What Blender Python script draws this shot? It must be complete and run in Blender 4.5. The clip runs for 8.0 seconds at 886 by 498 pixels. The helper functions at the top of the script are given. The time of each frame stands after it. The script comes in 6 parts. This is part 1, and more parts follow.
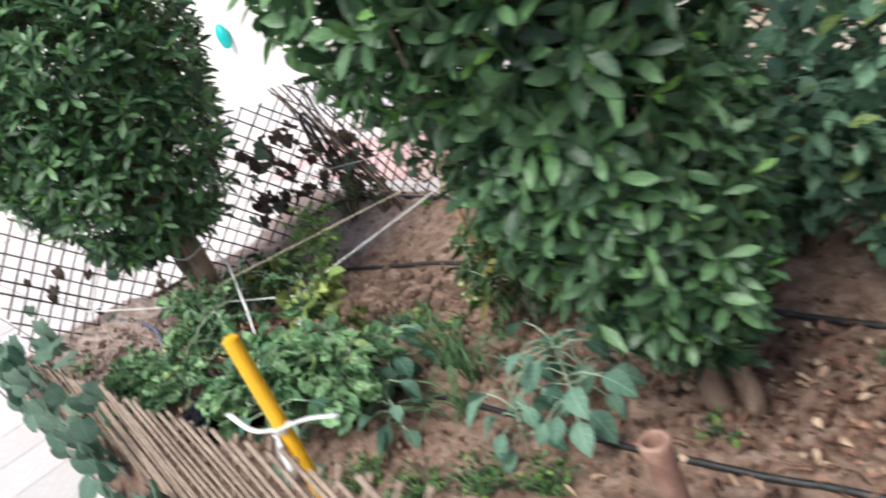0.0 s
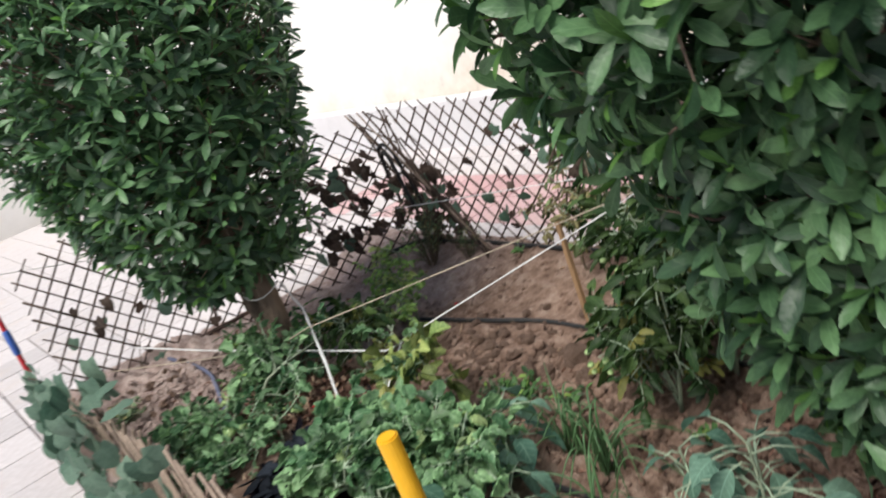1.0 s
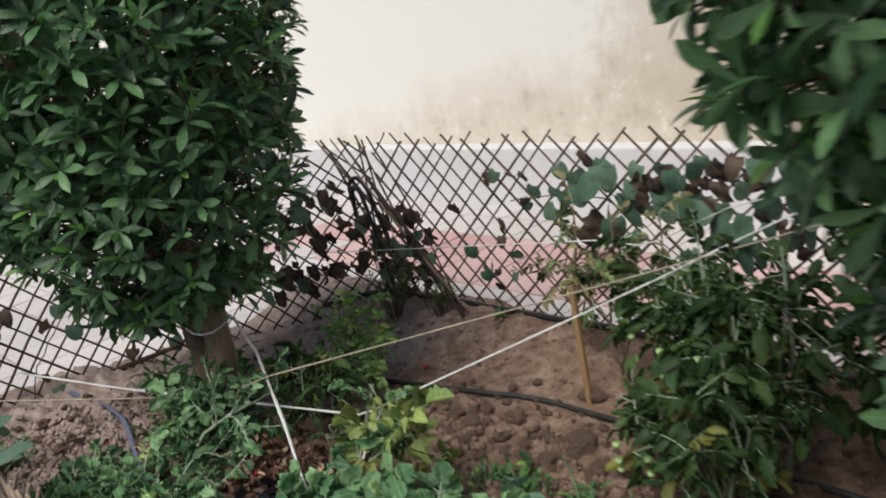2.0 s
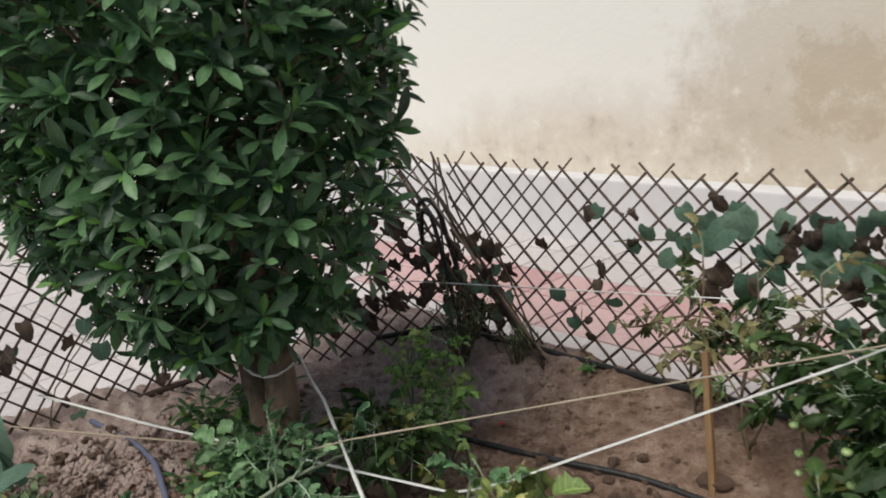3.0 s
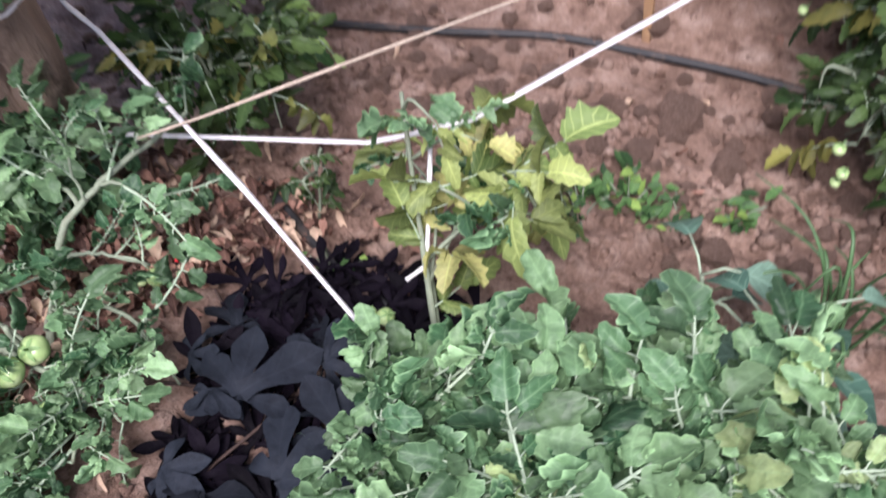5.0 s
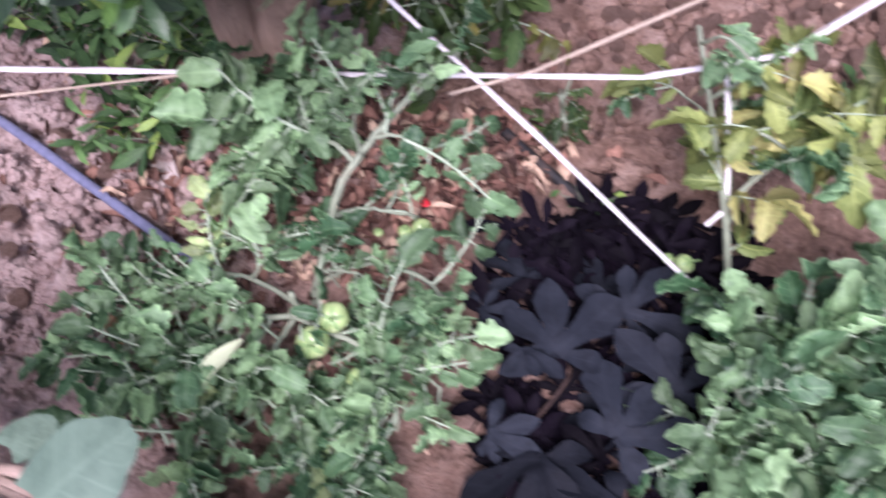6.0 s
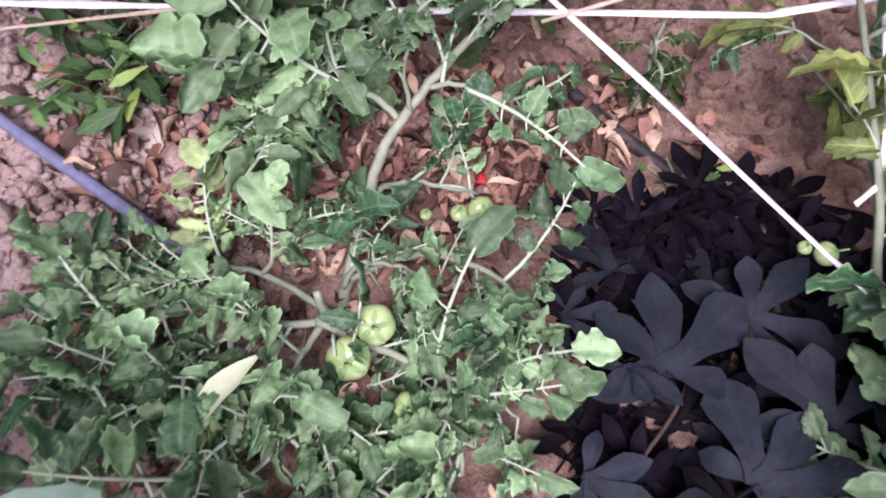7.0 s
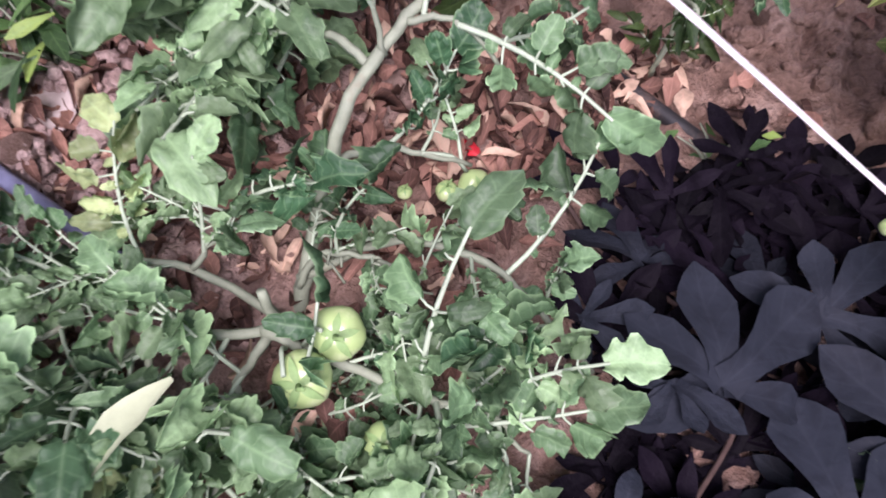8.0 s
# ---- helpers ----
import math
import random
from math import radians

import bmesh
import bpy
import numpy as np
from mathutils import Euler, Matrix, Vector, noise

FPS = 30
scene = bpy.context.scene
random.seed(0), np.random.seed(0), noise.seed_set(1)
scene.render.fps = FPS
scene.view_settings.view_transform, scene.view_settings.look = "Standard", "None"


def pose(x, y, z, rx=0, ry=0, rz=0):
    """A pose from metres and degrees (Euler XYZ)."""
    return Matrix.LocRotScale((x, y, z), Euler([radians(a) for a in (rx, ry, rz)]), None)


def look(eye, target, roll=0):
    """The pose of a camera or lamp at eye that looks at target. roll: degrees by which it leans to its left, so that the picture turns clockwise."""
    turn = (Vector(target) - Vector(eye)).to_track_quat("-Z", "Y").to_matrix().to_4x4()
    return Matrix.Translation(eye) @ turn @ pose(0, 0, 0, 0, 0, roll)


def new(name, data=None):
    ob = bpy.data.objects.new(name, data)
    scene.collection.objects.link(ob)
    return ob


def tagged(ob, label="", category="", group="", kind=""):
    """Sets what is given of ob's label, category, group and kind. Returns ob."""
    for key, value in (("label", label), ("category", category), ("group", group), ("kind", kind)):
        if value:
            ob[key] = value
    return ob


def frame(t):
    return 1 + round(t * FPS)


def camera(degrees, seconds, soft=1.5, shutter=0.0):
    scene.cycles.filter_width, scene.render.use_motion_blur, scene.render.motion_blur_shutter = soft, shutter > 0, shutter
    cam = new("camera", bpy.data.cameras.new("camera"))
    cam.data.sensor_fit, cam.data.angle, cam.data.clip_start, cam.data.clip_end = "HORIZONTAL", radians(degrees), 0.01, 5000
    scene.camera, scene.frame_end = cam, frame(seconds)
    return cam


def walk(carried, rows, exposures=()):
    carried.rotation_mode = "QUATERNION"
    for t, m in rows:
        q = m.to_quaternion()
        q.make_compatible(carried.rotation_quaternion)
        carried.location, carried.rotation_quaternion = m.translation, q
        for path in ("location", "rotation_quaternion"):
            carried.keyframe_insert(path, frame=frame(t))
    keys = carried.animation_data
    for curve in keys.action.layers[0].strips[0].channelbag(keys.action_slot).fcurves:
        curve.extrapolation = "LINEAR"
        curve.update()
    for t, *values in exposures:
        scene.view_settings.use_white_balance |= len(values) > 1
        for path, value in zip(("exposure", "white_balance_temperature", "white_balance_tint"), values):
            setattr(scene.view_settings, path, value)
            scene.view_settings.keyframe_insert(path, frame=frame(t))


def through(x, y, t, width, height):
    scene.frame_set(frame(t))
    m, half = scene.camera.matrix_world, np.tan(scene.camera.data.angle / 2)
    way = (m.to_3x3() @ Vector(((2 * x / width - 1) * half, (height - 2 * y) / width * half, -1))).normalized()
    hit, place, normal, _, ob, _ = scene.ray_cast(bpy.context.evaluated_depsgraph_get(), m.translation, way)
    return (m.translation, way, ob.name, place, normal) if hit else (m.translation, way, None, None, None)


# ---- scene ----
cam = camera(57.2, 8.0, 1.8, 0.5)
PATH = [
    (0, (1.22, 1.023, 1.523), (-0.32, 2.064, 0.784), -23.0),
    (0.5, (0.876, 1.029, 1.546), (-0.726, 2.019, 0.873), -25.0),
    (1, (0.641, 1.044, 1.523), (-0.938, 2.095, 0.887), -19.7),
    (1.2, (0.534, 1.044, 1.509), (-0.999, 2.173, 0.897), -16.9),
    (2.3, (-0.135, 1.069, 1.393), (-1.569, 2.359, 0.864), -8.5),
    (2.5, (-0.261, 1.094, 1.398), (-1.7, 2.383, 0.883), -7.6),
    (3, (-0.491, 1.122, 1.397), (-1.935, 2.41, 0.895), -5.5),
    (3.5, (-0.748, 1.115, 1.34), (-2.082, 2.45, 0.677), -4.0),
    (4, (-0.974, 1.157, 1.256), (-2.059, 2.552, 0.319), -3.4),
    (4.2, (-1.075, 1.198, 1.233), (-2.072, 2.589, 0.2), -3.1),
    (5.3, (-1.419, 1.548, 1.234), (-1.944, 2.49, -0.451), -8.6),
    (5.5, (-1.508, 1.529, 1.25), (-2.063, 2.402, -0.461), -12.4),
    (6, (-1.883, 1.431, 1.303), (-2.28, 2.293, -0.458), -5.2),
    (6.5, (-1.987, 1.436, 1.173), (-2.386, 2.312, -0.58), -4.4),
    (7, (-2.048, 1.508, 1.033), (-2.388, 2.389, -0.73), -2.0),
    (7.5, (-2.063, 1.549, 0.928), (-2.389, 2.445, -0.83), -1.8),
    (8, (-2.082, 1.586, 0.823), (-2.386, 2.504, -0.927), -0.2),
]
walk(cam, [(t, look(eye, target, roll)) for t, eye, target, roll in PATH], [(0, 0.88, 6150, 4), (0.6, 0.7, 6200, 4), (1.2, 0.42, 6350, 5), (2.5, -0.02, 6400, 1), (3.5, 0.0, 6500, 4), (4.2, 0.45, 6500, 8), (5.5, 1.3, 5650, 32), (6.5, 1.26, 5950, 38), (8, 1.22, 6000, 38)])

# ---- light ----
world = bpy.data.worlds.new("sky")
scene.world = world
world.use_nodes = True
wn = world.node_tree.nodes
sky = wn.new("ShaderNodeTexSky")
sky.sky_type, sky.sun_disc = "NISHITA", False
sky.sun_elevation, sky.sun_rotation = radians(57), radians(166)
sky.air_density, sky.dust_density, sky.ozone_density = 1.0, 3.0, 1.0
wn["Background"].inputs[1].default_value = 0.085
world.node_tree.links.new(sky.outputs[0], wn["Background"].inputs[0])
sun_data = bpy.data.lights.new("sun", "SUN")
sun_data.energy, sun_data.angle, sun_data.color = 2.8, radians(32), (1.0, 0.95, 0.88)
sun = new("sun", sun_data)
sun.matrix_world = look((0, 0, 8), (-1.26, 5.04, 0))


# ---- materials ----
def material(name, rough=0.6, spec=0.4):
    m = bpy.data.materials.new(name)
    m.use_nodes = True
    b = m.node_tree.nodes["Principled BSDF"]
    b.inputs["Roughness"].default_value = rough
    b.inputs["Specular IOR Level"].default_value = spec
    return m, m.node_tree.nodes, m.node_tree.links, b


def ramp_node(n, stops):
    r = n.new("ShaderNodeValToRGB")
    e = r.color_ramp.elements
    while len(e) < len(stops):
        e.new(0.5)
    for k, (p, c) in enumerate(stops):
        e[k].position, e[k].color = p, (*c, 1)
    return r


def noise_node(n, l, scale, detail=4, rough=0.6, coord="Object", stretch=None):
    tc = n.new("ShaderNodeTexCoord")
    t = n.new("ShaderNodeTexNoise")
    t.inputs["Scale"].default_value, t.inputs["Detail"].default_value = scale, detail
    t.inputs["Roughness"].default_value = rough
    if stretch:
        mp = n.new("ShaderNodeMapping")
        mp.inputs["Scale"].default_value = stretch
        l.new(tc.outputs[coord], mp.inputs[0])
        l.new(mp.outputs[0], t.inputs["Vector"])
    else:
        l.new(tc.outputs[coord], t.inputs["Vector"])
    return t


def mix_color(n, l, a, b, fac, mode="MIX"):
    x = n.new("ShaderNodeMix")
    x.data_type, x.blend_type = "RGBA", mode
    for sock, v in ((x.inputs[6], a), (x.inputs[7], b), (x.inputs[0], fac)):
        if isinstance(v, tuple):
            sock.default_value = (*v, 1)
        elif isinstance(v, (int, float)):
            sock.default_value = v
        else:
            l.new(v, sock)
    return x.outputs[2]


def bump(n, l, b, height, strength=0.4, dist=0.01):
    k = n.new("ShaderNodeBump")
    k.inputs["Strength"].default_value, k.inputs["Distance"].default_value = strength, dist
    l.new(height, k.inputs["Height"])
    l.new(k.outputs[0], b.inputs["Normal"])


def leaf_material(name, dark, light, odd=None, odd_share=0.1, through=0.25, rough=0.45, vein=0.35, by="island", spec=0.35, rim=0.0):
    """Leaf: hue varies leaf by leaf, paler midrib along the UV's middle, fine mottling, some light passes through."""
    m, n, l, b = material(name, rough, spec)
    if by == "island":
        g = n.new("ShaderNodeNewGeometry").outputs["Random Per Island"]
    else:
        g = n.new("ShaderNodeObjectInfo").outputs["Random"]
    stops = [(0.0, dark), (1.0 - odd_share if odd else 1.0, light)]
    if odd:
        stops.append((1.0 - odd_share + 0.02, odd))
    col = ramp_node(n, stops)
    l.new(g, col.inputs[0])
    t = noise_node(n, l, 45, 3)
    c = mix_color(n, l, col.outputs[0], tuple(x * 0.62 for x in dark), 0.0)
    mx = c.node
    mr = n.new("ShaderNodeMapRange")
    mr.inputs[1].default_value, mr.inputs[2].default_value, mr.inputs[4].default_value = 0.45, 0.75, 0.55
    l.new(t.outputs[0], mr.inputs[0])
    l.new(mr.outputs[0], mx.inputs[0])
    uv = n.new("ShaderNodeUVMap")
    sep = n.new("ShaderNodeSeparateXYZ")
    l.new(uv.outputs[0], sep.inputs[0])
    d = n.new("ShaderNodeMath")
    d.operation = "SUBTRACT"
    d.inputs[1].default_value = 0.5
    l.new(sep.outputs[1], d.inputs[0])
    a = n.new("ShaderNodeMath")
    a.operation = "ABSOLUTE"
    l.new(d.outputs[0], a.inputs[0])
    v = n.new("ShaderNodeMapRange")
    v.inputs[1].default_value, v.inputs[2].default_value = 0.0, 0.06
    v.inputs[3].default_value, v.inputs[4].default_value = vein, 0.0
    l.new(a.outputs[0], v.inputs[0])
    pale = tuple(min(1, x * 1.9 + 0.03) for x in light)
    # side veins run out from the midrib at a slant
    s1 = n.new("ShaderNodeMath")
    s1.operation = "MULTIPLY_ADD"
    s1.inputs[1].default_value = -2.4
    l.new(a.outputs[0], s1.inputs[0])
    s0 = n.new("ShaderNodeMath")
    s0.operation = "MULTIPLY"
    s0.inputs[1].default_value = 5.0
    l.new(sep.outputs[0], s0.inputs[0])
    l.new(s0.outputs[0], s1.inputs[2])
    s2 = n.new("ShaderNodeMath")
    s2.operation = "PINGPONG"
    s2.inputs[1].default_value = 0.5
    l.new(s1.outputs[0], s2.inputs[0])
    s3 = n.new("ShaderNodeMapRange")
    s3.inputs[1].default_value, s3.inputs[2].default_value = 0.0, 0.12
    s3.inputs[3].default_value, s3.inputs[4].default_value = vein * 0.6, 0.0
    l.new(s2.outputs[0], s3.inputs[0])
    s4 = n.new("ShaderNodeMath")
    s4.operation = "MAXIMUM"
    l.new(v.outputs[0], s4.inputs[0])
    l.new(s3.outputs[0], s4.inputs[1])
    c2 = mix_color(n, l, c, pale, s4.outputs[0])
    if rim:
        # thin pale edge, where the blade rolls over
        e = n.new("ShaderNodeMapRange")
        e.inputs[1].default_value, e.inputs[2].default_value, e.inputs[4].default_value = 0.42, 0.5, rim
        l.new(a.outputs[0], e.inputs[0])
        c2 = mix_color(n, l, c2, pale, e.outputs[0])
    isl = n.new("ShaderNodeNewGeometry").outputs["Random Per Island"]
    tone = n.new("ShaderNodeMapRange")
    tone.inputs[3].default_value, tone.inputs[4].default_value = 0.5, 1.4
    l.new(isl, tone.inputs[0])
    hv = n.new("ShaderNodeHueSaturation")
    l.new(tone.outputs[0], hv.inputs["Value"])
    l.new(c2, hv.inputs["Color"])
    c2 = hv.outputs[0]
    l.new(c2, b.inputs["Base Color"])
    bump(n, l, b, t.outputs[0], 0.6, 0.005)
    tr = n.new("ShaderNodeBsdfTranslucent")
    hs = n.new("ShaderNodeHueSaturation")
    hs.inputs["Value"].default_value, hs.inputs["Saturation"].default_value = 1.5, 1.1
    l.new(c2, hs.inputs["Color"])
    l.new(hs.outputs[0], tr.inputs[0])
    ms = n.new("ShaderNodeMixShader")
    ms.inputs[0].default_value = through
    l.new(b.outputs[0], ms.inputs[1])
    l.new(tr.outputs[0], ms.inputs[2])
    l.new(ms.outputs[0], n["Material Output"].inputs[0])
    return m


def plain(name, color, rough=0.6, spec=0.4, scale=30, vary=0.35, relief=0.2, dist=0.004, coord="Object", stretch=None, metal=0.0, dirt=None, dirt_scale=4, dirt_from=0.5):
    """A surface of one colour with grain, and dirt patches at a larger scale."""
    m, n, l, b = material(name, rough, spec)
    b.inputs["Metallic"].default_value = metal
    t = noise_node(n, l, scale, 5, 0.65, coord, stretch)
    r = ramp_node(n, [(0.25, tuple(c * (1 - vary) for c in color)), (0.75, tuple(min(1, c * (1 + vary * 0.6)) for c in color))])
    l.new(t.outputs[0], r.inputs[0])
    out = r.outputs[0]
    if dirt:
        d = noise_node(n, l, dirt_scale, 6, 0.7, coord)
        mr = n.new("ShaderNodeMapRange")
        mr.inputs[1].default_value, mr.inputs[2].default_value = dirt_from, dirt_from + 0.18
        l.new(d.outputs[0], mr.inputs[0])
        out = mix_color(n, l, out, dirt, mr.outputs[0])
    l.new(out, b.inputs["Base Color"])
    bump(n, l, b, t.outputs[0], relief, dist)
    return m


LEAF_TREE = leaf_material("tree_leaf", (0.036, 0.09, 0.042), (0.115, 0.21, 0.09), None, 0, 0.22, 0.42, 0.2, "island", 0.45)
LEAF_SHOOT = leaf_material("young_tree_leaf", (0.06, 0.15, 0.04), (0.15, 0.29, 0.07), None, 0, 0.3, 0.42, 0.25)
LEAF_TOMATO = leaf_material("tomato_leaf", (0.04, 0.11, 0.048), (0.245, 0.39, 0.195), (0.37, 0.47, 0.21), 0.05, 0.3, 0.5, 0.16, "object", 0.4, 0.38)
LEAF_YELLOW = leaf_material("yellowing_leaf", (0.11, 0.18, 0.055), (0.31, 0.36, 0.12), (0.38, 0.37, 0.14), 0.15, 0.35, 0.55, 0.4, "object")
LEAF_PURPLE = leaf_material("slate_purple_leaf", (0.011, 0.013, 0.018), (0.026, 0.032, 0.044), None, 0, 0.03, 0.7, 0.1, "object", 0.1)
# dark purple leaves, blackened to stand in for shade between the slate ones
LEAF_PURPLE_AND_SHADE = leaf_material("dark_purple_leaf_and_gap_shade", (0.0025, 0.002, 0.0035), (0.009, 0.006, 0.012), None, 0, 0.03, 0.7, 0.08, "object", 0.06)
LEAF_CLIMBER = leaf_material("climber_leaf", (0.065, 0.125, 0.09), (0.17, 0.25, 0.185), None, 0, 0.25, 0.6, 0.14, "object")
LEAF_CLIMBER_DRY = leaf_material("dry_climber_leaf", (0.05, 0.035, 0.03), (0.14, 0.10, 0.08), None, 0, 0.15, 0.8, 0.3, "object")
LEAF_WEED = leaf_material("weed_leaf", (0.03, 0.085, 0.03), (0.10, 0.20, 0.06), (0.2, 0.3, 0.07), 0.15, 0.3, 0.55, 0.3)
LEAF_BUSH = leaf_material("bush_leaf", (0.1, 0.2, 0.13), (0.22, 0.36, 0.23), (0.16, 0.2, 0.05), 0.08, 0.25, 0.55, 0.3)
LEAF_HERB = leaf_material("herb_leaf", (0.07, 0.12, 0.06), (0.17, 0.23, 0.12), (0.3, 0.27, 0.12), 0.15, 0.25, 0.65, 0.2)
LEAF_BROAD = leaf_material("broad_leaf", (0.075, 0.165, 0.12), (0.19, 0.31, 0.23), None, 0, 0.3, 0.6, 0.45, "object")
LITTER = leaf_material("dry_litter", (0.06, 0.027, 0.02), (0.3, 0.165, 0.12), (0.42, 0.31, 0.22), 0.18, 0.1, 0.8, 0.3)
BARK = plain("bark", (0.235, 0.168, 0.128), 0.9, 0.2, 14, 0.6, 1.0, 0.03, stretch=(1, 1, 0.18), dirt=(0.055, 0.035, 0.026), dirt_scale=9)
STEM = plain("tomato_stem", (0.23, 0.27, 0.19), 0.65, 0.3, 40, 0.3, 0.3, dirt=(0.2, 0.16, 0.1), dirt_scale=12, dirt_from=0.55)
STEM_DRY = plain("dry_stem", (0.17, 0.13, 0.09), 0.8, 0.2, 40, 0.4, 0.4)
FRUIT = plain("green_tomato_skin", (0.36, 0.5, 0.2), 0.25, 0.5, 9, 0.25, 0.05, dirt=(0.5, 0.58, 0.32), dirt_scale=18)
SLAT = plain("lattice_stick", (0.12, 0.085, 0.07), 0.85, 0.2, 60, 0.5, 0.6, stretch=(1, 1, 0.2), dirt=(0.06, 0.042, 0.036), dirt_scale=7)
SLAT_PALE = plain("pale_lattice_stick", (0.33, 0.25, 0.2), 0.85, 0.2, 60, 0.45, 0.6, dirt=(0.16, 0.11, 0.09), dirt_scale=7)
ROPE = plain("white_raffia", (0.72, 0.70, 0.70), 0.5, 0.4, 160, 0.25, 0.5, 0.002, dirt=(0.5, 0.46, 0.42), dirt_scale=25, dirt_from=0.58)
TWINE = plain("tan_twine", (0.45, 0.37, 0.29), 0.85, 0.2, 200, 0.4, 0.6, 0.002)
HOSE = plain("black_hose", (0.022, 0.022, 0.024), 0.5, 0.4, 60, 0.4, 0.2, dirt=(0.13, 0.09, 0.07), dirt_scale=14, dirt_from=0.56)
HOSE_BLUE = plain("grey_blue_hose", (0.13, 0.14, 0.22), 0.5, 0.4, 60, 0.3, 0.2, dirt=(0.2, 0.15, 0.13), dirt_scale=16, dirt_from=0.6)
YELLOW = plain("yellow_pole", (0.80, 0.42, 0.015), 0.45, 0.4, 30, 0.1, 0.1, dirt=(0.55, 0.3, 0.05), dirt_scale=16, dirt_from=0.62)
WOOD_STAKE = plain("stake_wood", (0.36, 0.22, 0.12), 0.85, 0.2, 40, 0.45, 0.5, stretch=(1, 1, 0.1), dirt=(0.2, 0.12, 0.08), dirt_scale=8)
WOOD_DARK = plain("dark_plank", (0.075, 0.05, 0.042), 0.9, 0.2, 30, 0.5, 0.6, dirt=(0.16, 0.1, 0.08), dirt_scale=6, dirt_from=0.55)
PIPE = plain("rusty_pipe", (0.27, 0.15, 0.12), 0.7, 0.35, 30, 0.3, 0.3, dirt=(0.4, 0.26, 0.2), dirt_scale=10)
STONE = plain("grey_stone", (0.30, 0.26, 0.25), 0.9, 0.2, 30, 0.3, 0.5, 0.01)


def soil_material(name):
    m, n, l, b = material(name, 0.92, 0.2)
    big = noise_node(n, l, 2.2, 5, 0.6)
    mid = noise_node(n, l, 14, 6, 0.7)
    fine = noise_node(n, l, 120, 4, 0.7)
    r1 = ramp_node(n, [(0.3, (0.14, 0.088, 0.066)), (0.5, (0.3, 0.2, 0.155)), (0.70, (0.48, 0.36, 0.3))])
    l.new(mid.outputs[0], r1.inputs[0])
    mr = n.new("ShaderNodeMapRange")
    mr.inputs[1].default_value, mr.inputs[2].default_value, mr.inputs[4].default_value = 0.5, 0.7, 0.42
    l.new(big.outputs[0], mr.inputs[0])
    c = mix_color(n, l, r1.outputs[0], (0.11, 0.062, 0.045), mr.outputs[0])
    # damp dark crumbs a few centimetres across
    wet = noise_node(n, l, 27, 3, 0.55)
    spot = n.new("ShaderNodeMapRange")
    spot.inputs[1].default_value, spot.inputs[2].default_value, spot.inputs[4].default_value = 0.57, 0.66, 0.7
    l.new(wet.outputs[0], spot.inputs[0])
    c = mix_color(n, l, c, (0.115, 0.066, 0.048), spot.outputs[0])
    # dusty dry western end: crumbs pinker, and paler for light painted under the tree
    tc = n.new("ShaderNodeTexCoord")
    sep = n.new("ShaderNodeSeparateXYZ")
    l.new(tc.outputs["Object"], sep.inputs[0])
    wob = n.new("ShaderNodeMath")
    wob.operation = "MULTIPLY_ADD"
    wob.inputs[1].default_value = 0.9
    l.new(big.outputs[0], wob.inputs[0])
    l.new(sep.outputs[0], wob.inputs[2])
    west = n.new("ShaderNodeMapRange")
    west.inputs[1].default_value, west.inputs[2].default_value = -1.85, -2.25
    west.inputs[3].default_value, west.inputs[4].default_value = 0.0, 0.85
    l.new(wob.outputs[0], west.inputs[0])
    dust_and_light = ramp_node(n, [(0.3, (0.3, 0.205, 0.185)), (0.52, (0.52, 0.41, 0.385)), (0.7, (0.62, 0.52, 0.49))])
    l.new(mid.outputs[0], dust_and_light.inputs[0])
    c = mix_color(n, l, c, dust_and_light.outputs[0], west.outputs[0])
    fr = ramp_node(n, [(0.3, (0.62, 0.6, 0.58)), (0.7, (1.25, 1.22, 1.2))])
    l.new(fine.outputs[0], fr.inputs[0])
    c = mix_color(n, l, c, fr.outputs[0], 0.7, "MULTIPLY")
    l.new(c, b.inputs["Base Color"])
    ad = n.new("ShaderNodeMath")
    l.new(mid.outputs[0], ad.inputs[0])
    l.new(fine.outputs[0], ad.inputs[1])
    bump(n, l, b, ad.outputs[0], 0.9, 0.016)
    return m


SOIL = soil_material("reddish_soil")


